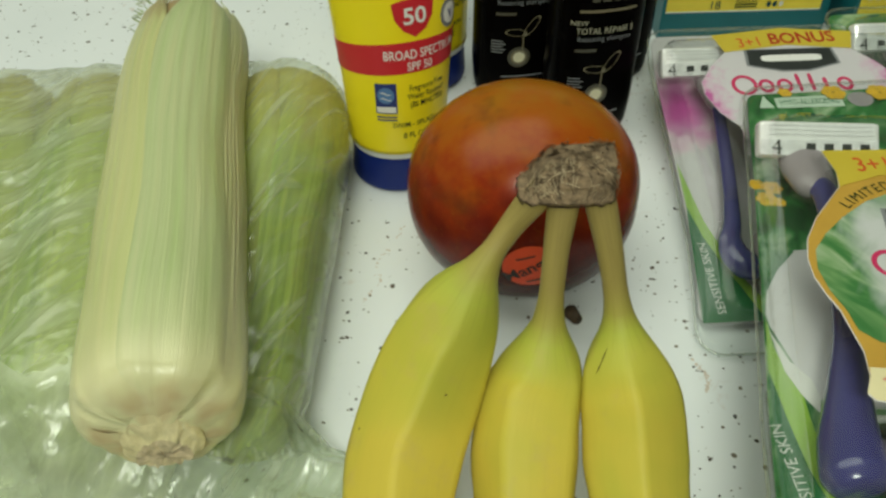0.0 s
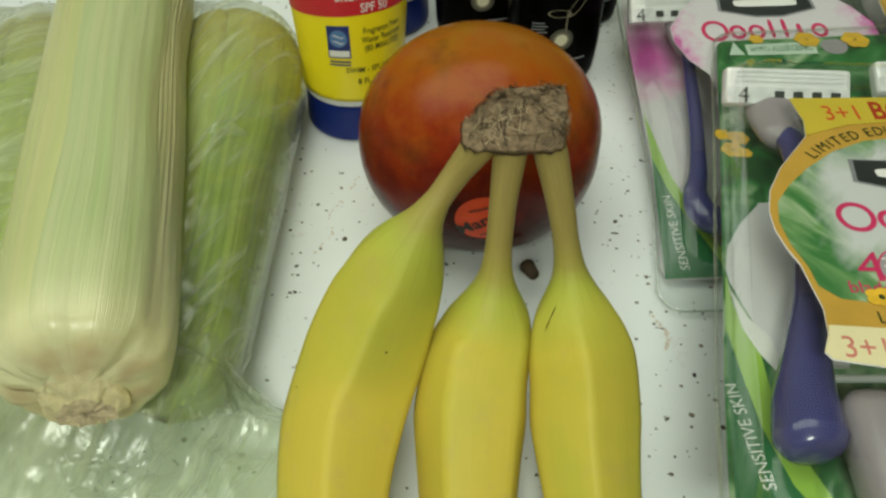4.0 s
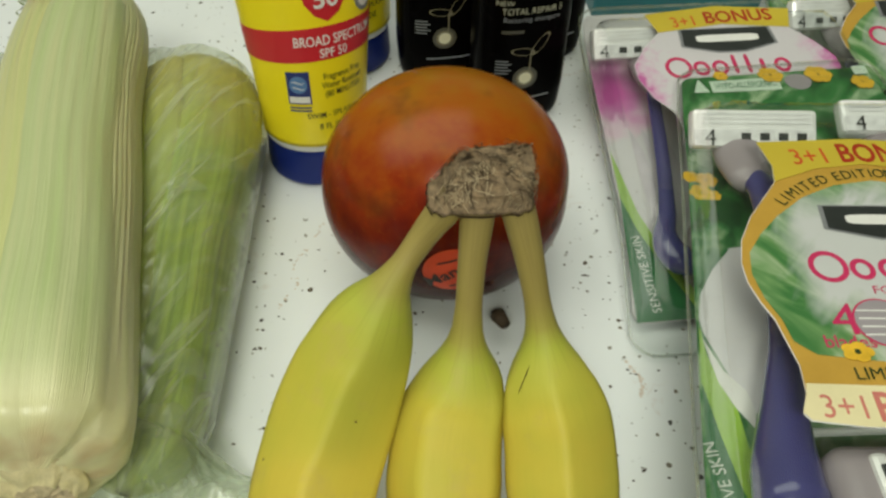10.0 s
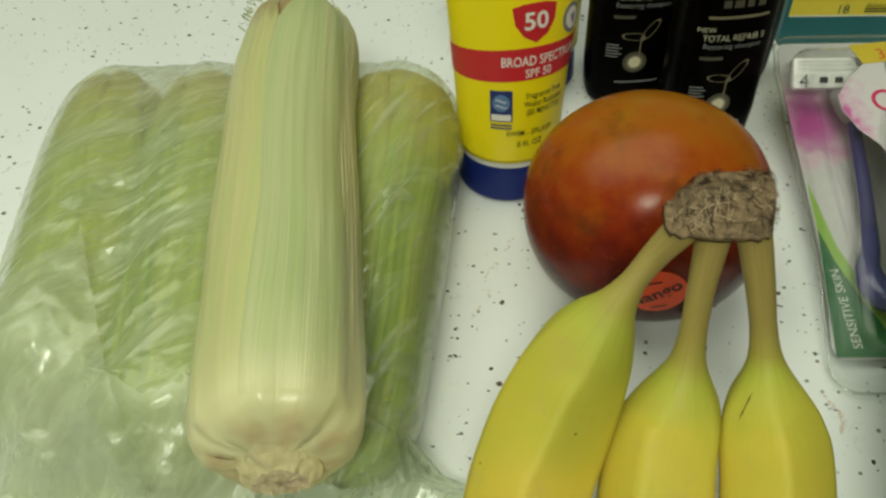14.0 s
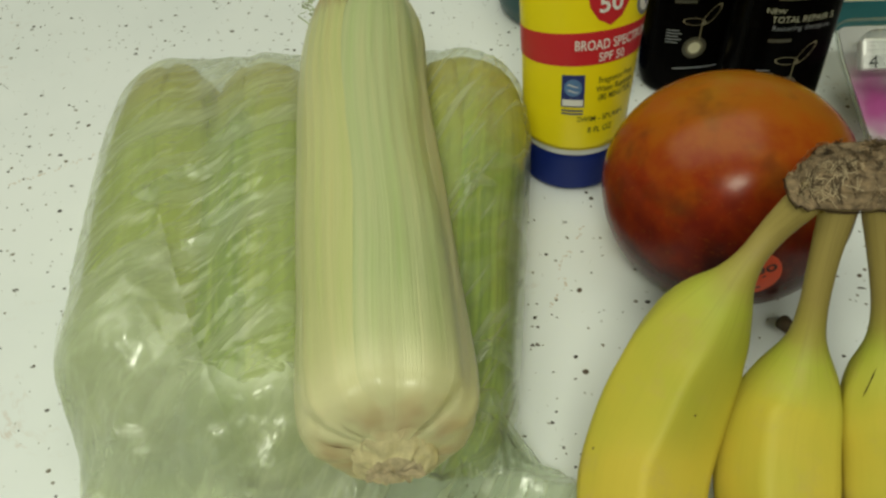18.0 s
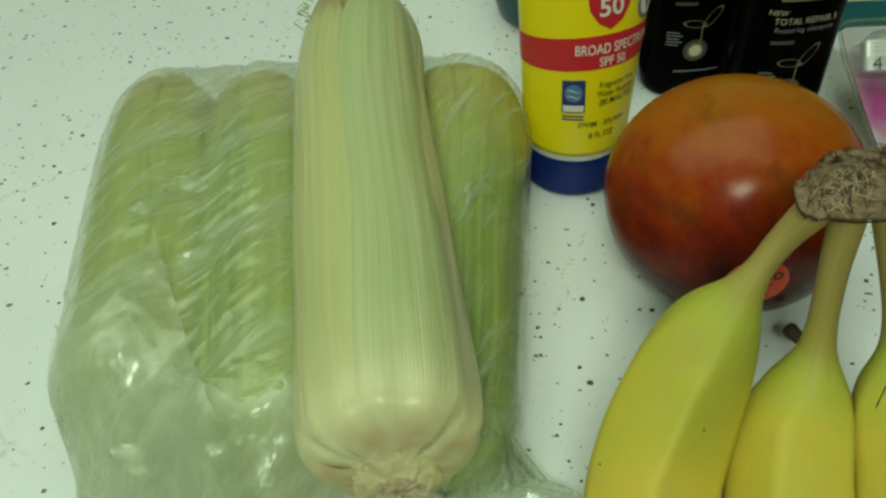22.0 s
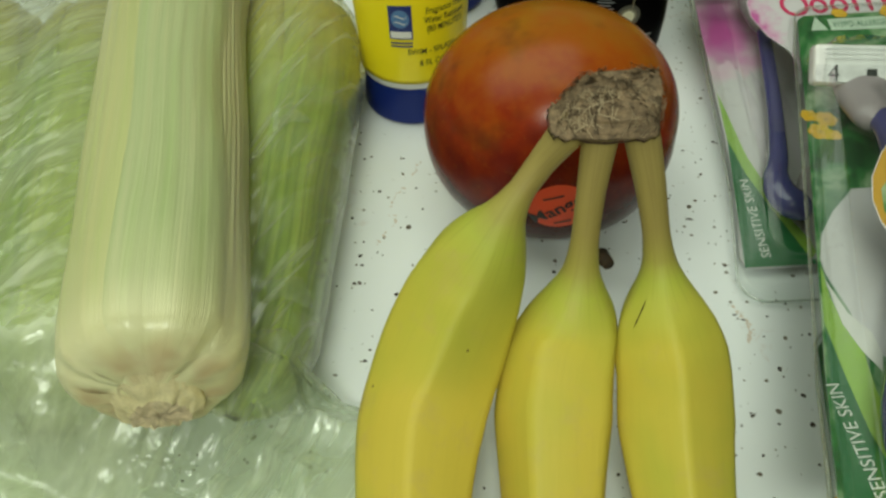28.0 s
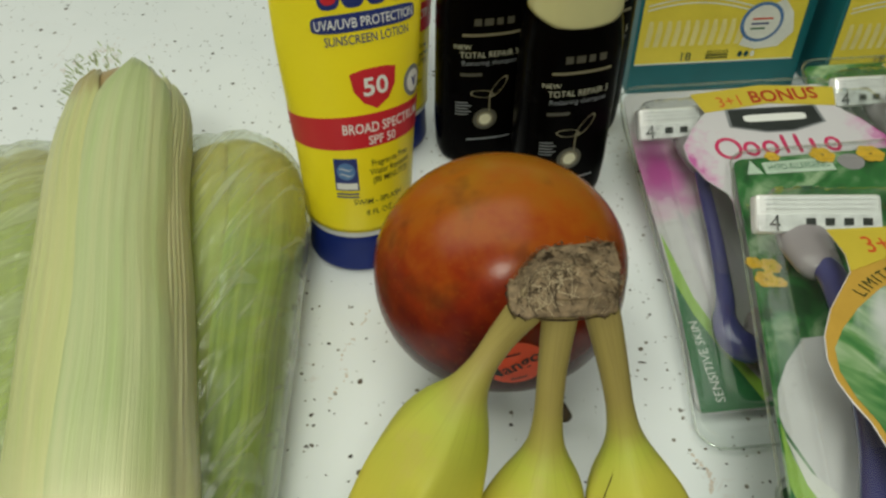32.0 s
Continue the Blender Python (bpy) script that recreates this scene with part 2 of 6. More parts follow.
def laminate_material():
    m, t, p = nodes_of("speckled_laminate")
    at = coords(t)
    base = ramp(t, noise_of(t, at, 9, 4), [(0.3, (0.75, 0.79, 0.80)), (0.7, (0.81, 0.84, 0.85))])

    def flecks(scale, size, thin, seed, crowd):
        mp = t.nodes.new("ShaderNodeMapping")
        mp.inputs["Location"].default_value = (seed, seed * 0.7, 0)
        t.links.new(at, mp.inputs[0])
        wob = add(t, "ShaderNodeTexNoise", Scale=scale * 2.2, Detail=1.0)
        t.links.new(mp.outputs[0], wob.inputs["Vector"])
        v = add(t, "ShaderNodeTexVoronoi", Scale=scale, Randomness=1.0)
        t.links.new(mp.outputs[0], v.inputs["Vector"])
        sep = t.nodes.new("ShaderNodeSeparateColor")
        t.links.new(v.outputs["Color"], sep.inputs[0])
        near = calc(t, "ADD", v.outputs["Distance"], calc(t, "MULTIPLY_ADD", wob.outputs[0], 0.28, -0.14))
        big = calc(t, "MULTIPLY", calc(t, "POWER", sep.outputs[0], 2.5), size)
        inside = calc(t, "LESS_THAN", near, calc(t, "ADD", big, size * 0.25))
        field = noise_of(t, mp.outputs[0], 16, 3)
        some = calc(t, "GREATER_THAN", calc(t, "MULTIPLY_ADD", field, crowd, sep.outputs[1]), thin)
        return calc(t, "MULTIPLY", inside, some), sep.outputs[2]

    f1, k1 = flecks(170, 0.18, 0.79, 3.1, 0.8)
    f2, k2 = flecks(95, 0.115, 0.92, 8.7, 0.8)
    f3, k3 = flecks(300, 0.17, 0.96, 5.3, 0.9)
    tone = lambda k: ramp(t, k, [(0.0, (0.03, 0.025, 0.02)), (0.6, (0.10, 0.075, 0.05)), (1.0, (0.22, 0.20, 0.16))])
    vein = noise_of(t, at, 11, 5, 0.6, 1.2)
    line = ramp(t, vein, [(0.487, (0, 0, 0)), (0.4965, (1, 1, 1)), (0.5035, (1, 1, 1)), (0.513, (0, 0, 0))])
    patchy = ramp(t, noise_of(t, at, 14, 2), [(0.55, (0, 0, 0)), (0.70, (1, 1, 1))])
    broken = ramp(t, noise_of(t, at, 240, 2), [(0.42, (0, 0, 0)), (0.6, (1, 1, 1))])
    vl = mix(t, 1.0, mix(t, 1.0, line, patchy, "MULTIPLY"), broken, "MULTIPLY")
    c = mix(t, calc(t, "MULTIPLY", vl, 0.55), base, (0.50, 0.33, 0.24))
    c = mix(t, f3, c, tone(k3))
    c = mix(t, f1, c, tone(k1))
    c = mix(t, f2, c, tone(k2))
    t.links.new(c, p.inputs["Base Color"])
    t.links.new(ramp(t, noise_of(t, at, 30, 3), [(0.3, (0.30, 0.30, 0.30)), (0.7, (0.42, 0.42, 0.42))]), p.inputs["Roughness"])
    p.inputs["Specular IOR Level"].default_value = 0.35
    bump_of(t, p, noise_of(t, at, 1300, 2), 0.08, 0.0003)
    return m


def husk_material(name, pale, green, straw, vein=1.0, butt=1.0, dry=0.75, bands=0.0, torn=0.0):
    """Corn husk: long fibres along u, paler at the butt."""
    m, t, p = nodes_of(name)
    uv = coords(t, "UV", (1.6, 24, 1))
    fine = coords(t, "UV", (2.2, 110, 1))
    wide = coords(t, "UV", (1.2, 5, 1))
    rnd = t.nodes.new("ShaderNodeObjectInfo").outputs["Random"]
    sep = t.nodes.new("ShaderNodeSeparateXYZ")
    t.links.new(coords(t, "UV"), sep.inputs[0])
    a, b, w = noise_of(t, uv, 1.0, 4), noise_of(t, fine, 1.0, 2), noise_of(t, wide, 1.0, 3)
    c = ramp(t, w, [(0.32, straw), (0.45, pale), (0.62, green)])
    c = mix(t, calc(t, "MULTIPLY", a, 0.6 * dry), c, straw)
    if bands:
        broad = ramp(t, noise_of(t, coords(t, "UV", (0.5, 13, 1)), 1.0, 2), [(0.40, (0, 0, 0)), (0.60, (bands,) * 3)])
        c = mix(t, broad, c, tuple(0.55 * q for q in green))
    stripes = ramp(t, b, [(0.36, (0.84, 0.87, 0.76)), (0.56, (1, 1, 1))])
    c = mix(t, 0.85 * vein, c, mix(t, 1.0, c, stripes, "MULTIPLY"))
    c = mix(t, calc(t, "MULTIPLY", calc(t, "MULTIPLY", rnd, rnd), dry), c, straw)
    c = mix(t, ramp(t, sep.outputs[0], [(0.0, (0.9 * butt,) * 3), (0.055, (0.62 * butt,) * 3), (0.10, (0.24 * butt,) * 3), (0.19, (0.0,) * 3)]), c, (0.77, 0.72, 0.41))
    if butt < 1:
        c = mix(t, ramp(t, sep.outputs[0], [(0.68, (0, 0, 0)), (0.95, (0.75, 0.75, 0.75))]), c, (0.52, 0.43, 0.10))
    blot = noise_of(t, coords(t, "Object"), 55, 2)
    rust = ramp(t, blot, [(0.40, (0, 0, 0)), (0.62, (0.8, 0.8, 0.8))])
    c = mix(t, calc(t, "MULTIPLY", ramp(t, sep.outputs[0], [(0.0, (0.9 * butt,) * 3), (0.014, (0.8 * butt,) * 3), (0.040, (0.0,) * 3)]), rust), c, (0.46, 0.24, 0.08))
    if torn:
        frayed = ramp(t, calc(t, "MULTIPLY_ADD", a, 0.20, sep.outputs[0]), [(0.96, (0, 0, 0)), (1.10, (torn,) * 3)])
        c = mix(t, frayed, c, (0.36, 0.22, 0.08))
    t.links.new(c, p.inputs["Base Color"])
    t.links.new(calc(t, "MULTIPLY_ADD", a, 0.2, 0.27), p.inputs["Roughness"])
    p.inputs["Specular IOR Level"].default_value = 0.5
    p.inputs["Coat Weight"].default_value = 0.45
    p.inputs["Coat Roughness"].default_value = 0.28
    bump_of(t, p, calc(t, "ADD", b, calc(t, "MULTIPLY", a, 0.8)), 0.6, 0.0006)
    return m


def banana_material():
    m, t, p = nodes_of("banana_skin")
    sep = t.nodes.new("ShaderNodeSeparateXYZ")
    t.links.new(coords(t, "UV"), sep.inputs[0])
    at = coords(t)
    n = noise_of(t, at, 45, 3)
    along = calc(t, "MULTIPLY_ADD", n, 0.07, calc(t, "ADD", sep.outputs[0], -0.035))
    c = ramp(t, along, [(0.0, (0.16, 0.11, 0.045)), (0.05, (0.36, 0.28, 0.090)), (0.20, (0.34, 0.27, 0.075)), (0.27, (0.37, 0.33, 0.066)), (0.31, (0.43, 0.46, 0.060)), (0.38, (0.50, 0.47, 0.062)), (0.48, (0.59, 0.49, 0.060)), (0.62, (0.61, 0.485, 0.062)), (1.0, (0.60, 0.46, 0.062))])
    flesh = ramp(t, sep.outputs[0], [(0.24, (0, 0, 0)), (0.34, (1, 1, 1))])
    c = mix(t, calc(t, "MULTIPLY", flesh, ramp(t, noise_of(t, at, 18, 3), [(0.45, (0, 0, 0)), (0.68, (0.6, 0.6, 0.6))])), c, (0.42, 0.45, 0.055))
    rubbed = ramp(t, noise_of(t, at, 60, 5, 0.7), [(0.54, (0, 0, 0)), (0.72, (0.35, 0.35, 0.35))])
    c = mix(t, calc(t, "MULTIPLY", flesh, rubbed), c, (0.50, 0.36, 0.13))
    v = add(t, "ShaderNodeTexVoronoi", Scale=70.0)
    t.links.new(at, v.inputs["Vector"])
    sp = t.nodes.new("ShaderNodeSeparateColor")
    t.links.new(v.outputs["Color"], sp.inputs[0])
    dot = calc(t, "MULTIPLY", calc(t, "LESS_THAN", v.outputs["Distance"], 0.045), calc(t, "GREATER_THAN", sp.outputs[0], 0.72))
    c = mix(t, calc(t, "MULTIPLY", dot, 0.8), c, (0.10, 0.06, 0.02))
    grain = ramp(t, noise_of(t, coords(t, "UV", (5, 60, 1)), 1.0, 3), [(0.50, (0, 0, 0)), (0.68, (0.30, 0.30, 0.30))])
    c = mix(t, calc(t, "MULTIPLY", grain, ramp(t, sep.outputs[0], [(0.0, (1, 1, 1)), (0.26, (0.8, 0.8, 0.8)), (0.40, (0.12, 0.12, 0.12))])), c, (0.15, 0.10, 0.035))
    t.links.new(c, p.inputs["Base Color"])
    p.inputs["Roughness"].default_value = 0.52
    p.inputs["Specular IOR Level"].default_value = 0.28
    bump_of(t, p, noise_of(t, coords(t, "UV", (14, 60, 1)), 1.0, 3), 0.2, 0.0005)
    return m


def mango_material():
    m, t, p = nodes_of("mango_skin")
    at = coords(t)
    sep = t.nodes.new("ShaderNodeSeparateXYZ")
    t.links.new(at, sep.inputs[0])
    n = noise_of(t, at, 22, 4, 0.6)
    n = calc(t, "ADD", n, calc(t, "MULTIPLY_ADD", noise_of(t, at, 85, 4, 0.65), 0.36, -0.18))
    # darker low and in front: the skin's red blush, deepened with painted shade
    blush_shade = calc(t, "ADD", calc(t, "MULTIPLY", sep.outputs[2], 9.0), calc(t, "MULTIPLY", sep.outputs[1], 5.0))
    blush_shade = calc(t, "ADD", blush_shade, calc(t, "MULTIPLY", sep.outputs[0], -0.5))
    k = calc(t, "ADD", calc(t, "MULTIPLY_ADD", n, 0.85, -0.42), calc(t, "ADD", blush_shade, 0.38))
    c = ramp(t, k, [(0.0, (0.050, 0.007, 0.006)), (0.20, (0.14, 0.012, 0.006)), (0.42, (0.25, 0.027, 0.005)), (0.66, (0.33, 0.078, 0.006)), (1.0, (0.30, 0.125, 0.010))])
    spots = ramp(t, noise_of(t, at, 420, 2), [(0.60, (0, 0, 0)), (0.72, (0.16, 0.16, 0.16))])
    c = mix(t, spots, c, (0.36, 0.12, 0.02))
    c = mix(t, ramp(t, noise_of(t, at, 38, 3), [(0.53, (0, 0, 0)), (0.70, (0.65, 0.65, 0.65))]), c, (0.085, 0.022, 0.008))
    t.links.new(c, p.inputs["Base Color"])
    p.inputs["Roughness"].default_value = 0.24
    p.inputs["Specular IOR Level"].default_value = 0.20
    bump_of(t, p, noise_of(t, at, 500, 3), 0.12, 0.0004)
    return m


def clear_plastic(name, tint=(0.95, 0.97, 0.96), gloss=0.50, rough=0.10, haze=0.045, streak=0.0, low=0.06, body=0.66, relief=0.001):
    """Thin clear sheet: seen through, with glare by angle, a little haze and painted fold highlights."""
    m, t, p = nodes_of(name)
    t.nodes.remove(p)
    out = t.nodes["Material Output"]
    at = coords(t)
    tr = add(t, "ShaderNodeBsdfTransparent", Color=(*tint, 1))
    gl = add(t, "ShaderNodeBsdfGlossy", Color=(1, 1, 1, 1), Roughness=rough)
    # yellow-green body tint stands in for light scattered back from the husks
    df = add(t, "ShaderNodeBsdfTranslucent", Color=(body * 0.97, body * 1.02, body * 0.80, 1))
    d2 = add(t, "ShaderNodeBsdfDiffuse", Color=(body * 0.97, body * 1.02, body * 0.80, 1))
    b = add(t, "ShaderNodeBump", Strength=0.25, Distance=0.001)
    t.links.new(noise_of(t, at, 60, 3), b.inputs["Height"])
    for s in (gl, d2, df):
        t.links.new(b.outputs[0], s.inputs["Normal"])
    fr = add(t, "ShaderNodeLayerWeight", Blend=0.5)
    t.links.new(b.outputs[0], fr.inputs["Normal"])
    glare = calc(t, "MULTIPLY_ADD", calc(t, "POWER", fr.outputs["Facing"], 4.0), gloss, low)
    hz = t.nodes.new("ShaderNodeMixShader")
    hz.inputs[0].default_value = 0.5
    t.links.new(d2.outputs[0], hz.inputs[1])
    t.links.new(df.outputs[0], hz.inputs[2])
    m1, m2 = t.nodes.new("ShaderNodeMixShader"), t.nodes.new("ShaderNodeMixShader")
    cloud = calc(t, "MULTIPLY_ADD", noise_of(t, at, 35, 4), haze * 1.2, haze * 0.4)
    b.inputs["Distance"].default_value = relief
    if streak:
        # thin whiter lines in the haze paint the highlights along folds
        lines = noise_of(t, coords(t, "Object", (0.10, 1.0, 0.3), (0, 0, radians(-40))), 95, 3, 0.55, 0.6)
        more = ramp(t, lines, [(0.49, (0, 0, 0)), (0.64, (1, 1, 1))])
        thin = coords(t, "Object", (0.05, 1.0, 0.3), (0, 0, radians(-66)))
        fine = ramp(t, noise_of(t, thin, 240, 2, 0.6, 0.4), [(0.54, (0, 0, 0)), (0.68, (1, 1, 1))])
        place = t.nodes.new("ShaderNodeSeparateXYZ")
        t.links.new(at, place.inputs[0])
        steep = ramp(t, calc(t, "MULTIPLY_ADD", place.outputs[0], 10.0, 2.0), [(0.80, (0, 0, 0)), (1.0, (1, 1, 1))])
        gentle = calc(t, "SUBTRACT", 1.0, steep)
        both = calc(t, "ADD", calc(t, "MULTIPLY", more, gentle), calc(t, "MULTIPLY", fine, calc(t, "MULTIPLY_ADD", steep, 0.8, 0.8)))
        cloud = calc(t, "MULTIPLY", cloud, calc(t, "MULTIPLY_ADD", steep, -0.55, 1.0))
        bands = noise_of(t, coords(t, "Object", (0.22, 1.0, 0.3), (0, 0, radians(-46))), 36, 3, 0.6, 0.8)
        cloud = calc(t, "ADD", cloud, calc(t, "MULTIPLY", ramp(t, bands, [(0.50, (0, 0, 0)), (0.62, (1, 1, 1))]), streak * 0.55))
        cloud = calc(t, "ADD", cloud, calc(t, "MULTIPLY", both, streak))
    t.links.new(cloud, m1.inputs[0])
    t.links.new(tr.outputs[0], m1.inputs[1])
    t.links.new(hz.outputs[0], m1.inputs[2])
    t.links.new(glare, m2.inputs[0])
    t.links.new(m1.outputs[0], m2.inputs[1])
    t.links.new(gl.outputs[0], m2.inputs[2])
    t.links.new(m2.outputs[0], out.inputs[0])
    return m


def leaf_card(name, dark, mid, pale, scale=55.0):
    """A blurred print of leaves and light."""
    m, t, p = nodes_of(name)
    n = noise_of(t, coords(t, "Object", (1, 0.5, 1), (0, 0, 0.6)), scale, 4, 0.55, 1.0)
    f = noise_of(t, coords(t, "Object", (1, 0.4, 1), (0, 0, -0.7)), scale * 2.4, 3, 0.6, 1.5)
    c = ramp(t, n, [(0.36, dark), (0.50, mid), (0.66, pale)])
    c = mix(t, ramp(t, f, [(0.50, (0, 0, 0)), (0.66, (0.55, 0.55, 0.55))]), c, mid)
    t.links.new(c, p.inputs["Base Color"])
    p.inputs["Roughness"].default_value = 0.35
    return m


def bloom_card(name):
    """Pale grey card with a soft magenta bloom at one side."""
    m, t, p = nodes_of(name)
    at = coords(t)
    n = noise_of(t, at, 60, 4)
    sep = t.nodes.new("ShaderNodeSeparateXYZ")
    t.links.new(at, sep.inputs[0])
    dx = calc(t, "MULTIPLY", calc(t, "ADD", sep.outputs[0], 0.054), 40.0)
    dy = calc(t, "MULTIPLY", calc(t, "ADD", sep.outputs[1], -0.160), 27.0)
    d = calc(t, "SQRT", calc(t, "ADD", calc(t, "MULTIPLY", dx, dx), calc(t, "MULTIPLY", dy, dy)))
    k = calc(t, "ADD", d, calc(t, "MULTIPLY_ADD", n, 1.2, -0.6))
    c = ramp(t, k, [(0.10, (0.55, 0.10, 0.36)), (0.45, (0.62, 0.24, 0.48)), (0.80, (0.68, 0.52, 0.60)), (1.0, (0.62, 0.60, 0.61))])
    t.links.new(c, p.inputs["Base Color"])
    p.inputs["Roughness"].default_value = 0.35
    return m


LAMINATE = laminate_material()
WALL = plain("wall_paint", (0.22, 0.21, 0.19), 0.7, vary=0.05, scale=3, fine=300)
WHITE = plain("white_paint", (0.80, 0.80, 0.77), 0.6, vary=0.04, scale=4)
FLOOR = plain("floor_vinyl", (0.28, 0.25, 0.21), 0.5, vary=0.15, scale=6)
WOOD = plain("cabinet_paint", (0.62, 0.60, 0.54), 0.5, vary=0.06, scale=5)
HUSK = husk_material("corn_husk_pale", (0.58, 0.59, 0.33), (0.53, 0.58, 0.28), (0.62, 0.60, 0.33), vein=0.5, dry=0.25)
HUSK_BROAD = husk_material("corn_husk_broad", (0.52, 0.58, 0.30), (0.45, 0.55, 0.24), (0.58, 0.59, 0.31), vein=0.55, dry=0.25, bands=0.16)
HUSK_STRAW = husk_material("corn_husk_straw", (0.58, 0.59, 0.27), (0.53, 0.58, 0.24), (0.61, 0.58, 0.25), vein=0.5, dry=0.3, torn=0.5)
HUSK_INNER = husk_material("corn_husk_inner", (0.50, 0.50, 0.25), (0.44, 0.49, 0.21), (0.53, 0.48, 0.24), torn=0.8)
HUSK_GREEN = husk_material("corn_husk_green", (0.36, 0.49, 0.065), (0.26, 0.42, 0.035), (0.48, 0.52, 0.10), butt=0.2, bands=0.78)
SHANK = plain("corn_shank", (0.70, 0.61, 0.34), 0.6, vary=0.30, scale=120, bump=0.5)
SHANK_CUT = plain("corn_shank_cut", (0.62, 0.51, 0.32), 0.75, vary=0.35, scale=260, bump=0.8)
SILK = plain("corn_silk", (0.48, 0.55, 0.33), 0.6, vary=0.2, scale=200)
BANANA = banana_material()
CROWN = plain("banana_crown", (0.23, 0.160, 0.090), 0.85, vary=0.70, scale=330, bump=0.9, fine=1500)
FIBRE = plain("banana_fibre", (0.46, 0.36, 0.22), 0.8, vary=0.4, scale=300, bump=0)
DARK_FIBRE = plain("dark_banana_fibre", (0.085, 0.055, 0.028), 0.85, vary=0.4, scale=300, bump=0)
BRUISE = plain("banana_bruise", (0.035, 0.021, 0.012), 0.8, spec=0.1)
DIM_PRINT = plain("dim_gold_print", (0.075, 0.068, 0.045), 0.4, bump=0)
MANGO = mango_material()
MANGO_STEM = plain("mango_stem", (0.042, 0.024, 0.008), 0.8, vary=0.4, scale=200, bump=0.5)
STICKER_RED = plain("red_sticker", (0.72, 0.07, 0.02), 0.4, vary=0.05)
BLACK = plain("black_print", (0.015, 0.014, 0.013), 0.45, bump=0)
YELLOW = plain("yellow_tube_plastic", (0.92, 0.76, 0.015), 0.32, vary=0.03, bump=0.05, spec=0.5)
RED = plain("red_print", (0.58, 0.022, 0.035), 0.35, vary=0.05, bump=0.03)
BLUE = plain("blue_cap_plastic", (0.008, 0.022, 0.17), 0.36, vary=0.10, bump=0.05, spec=0.25)
NAVY = plain("navy_print", (0.02, 0.035, 0.18), 0.35, bump=0)
WHITE_PRINT = plain("white_print", (0.78, 0.78, 0.75), 0.4, vary=0.03, bump=0)
GREY_PRINT = plain("grey_print", (0.22, 0.23, 0.24), 0.4, bump=0)
BOTTLE = plain("black_bottle_plastic", (0.0016, 0.0013, 0.0012), 0.25, vary=0.2, bump=0.02, spec=0.03)
GOLD = plain("pale_gold_plastic", (0.62, 0.58, 0.28), 0.35, vary=0.06, bump=0.04)
GOLD_PRINT = plain("dull_gold_print", (0.22, 0.19, 0.11), 0.4, bump=0)
DROP_PRINT = plain("pale_drop_print", (0.78, 0.74, 0.52), 0.4, bump=0)
CREAM_PRINT = plain("cream_print", (0.50, 0.48, 0.34), 0.4, bump=0)
TEAL = plain("teal_card", (0.006, 0.13, 0.15), 0.4, vary=0.1, bump=0.05)
TEAL_DARK = plain("dark_teal_plastic", (0.008, 0.06, 0.065), 0.35, vary=0.15)
BOX_CREAM = plain("box_cream_print", (0.88, 0.76, 0.30), 0.4, vary=0.1, scale=60, bump=0.03)
BOX_YELLOW = plain("box_yellow_print", (0.90, 0.72, 0.07), 0.4, vary=0.12, scale=25, bump=0.03)
BOX_PALE = plain("box_pale_print", (0.82, 0.82, 0.74), 0.4, vary=0.1, scale=60, bump=0.03)
PURPLE = plain("purple_handle_plastic", (0.058, 0.056, 0.200), 0.20, vary=0.12, bump=0.05, coat=0.5)
PURPLE_DARK = plain("dark_purple_rubber", (0.055, 0.05, 0.17), 0.45, vary=0.15)
MINT = plain("mint_print", (0.58, 0.70, 0.58), 0.4, bump=0)
CARD_GREY = plain("grey_card_print", (0.68, 0.67, 0.69), 0.35, vary=0.12, scale=25, bump=0)
GREY_PLASTIC = plain("grey_plastic", (0.34, 0.31, 0.33), 0.30, vary=0.1)
# near-white base: the lamp's reflection on the cartridges is put into it
GLARE_SILVER = plain("glare_white_silver", (0.92, 0.92, 0.91), 0.30, metal=0.1, vary=0.1, bump=0.1, coat=0.6)
PINK_PRINT = plain("crimson_print", (0.58, 0.03, 0.12), 0.4, bump=0)
LABEL_GOLD = plain("gold_label", (0.54, 0.32, 0.05), 0.33, vary=0.14, scale=30, bump=0.05)
LABEL_YELLOW = plain("yellow_label", (0.58, 0.45, 0.045), 0.33, vary=0.05, scale=30, bump=0.03)
ORANGE_RED = plain("orange_red_print", (0.62, 0.09, 0.02), 0.4, bump=0)
BADGE = plain("dark_badge", (0.030, 0.035, 0.033), 0.35, vary=0.3, bump=0.03)
GREEN_PRINT = plain("green_print", (0.02, 0.16, 0.05), 0.35, vary=0.2, bump=0.03)
LIME_PRINT = plain("lime_print", (0.32, 0.55, 0.07), 0.35, vary=0.2, bump=0.03)
FLOWER = plain("yellow_flower_print", (0.75, 0.45, 0.03), 0.4, vary=0.2, scale=200, bump=0)
RUSTY = plain("rusty_print", (0.64, 0.56, 0.48), 0.4, vary=0.2, scale=400, bump=0)
FLECK = plain("dark_fleck", (0.07, 0.050, 0.035), 0.6, vary=0.5, scale=300, bump=0)
CARD_GREEN = leaf_card("green_leaf_card", (0.007, 0.060, 0.015), (0.030, 0.18, 0.042), (0.36, 0.50, 0.30))
CARD_PINK = bloom_card("pink_bloom_card")
BLISTER = clear_plastic("blister_plastic", gloss=0.75, rough=0.07, haze=0.018, low=0.045)
BLISTER_EDGE = clear_plastic("blister_edge_plastic", (0.93, 0.95, 0.94), gloss=0.8, rough=0.10, haze=0.14, low=0.10, body=0.60)
FILM = clear_plastic("bag_film", (0.95, 0.98, 0.93), 0.5, 0.21, 0.28, 0.22, 0.055, 0.80, 0.0010)
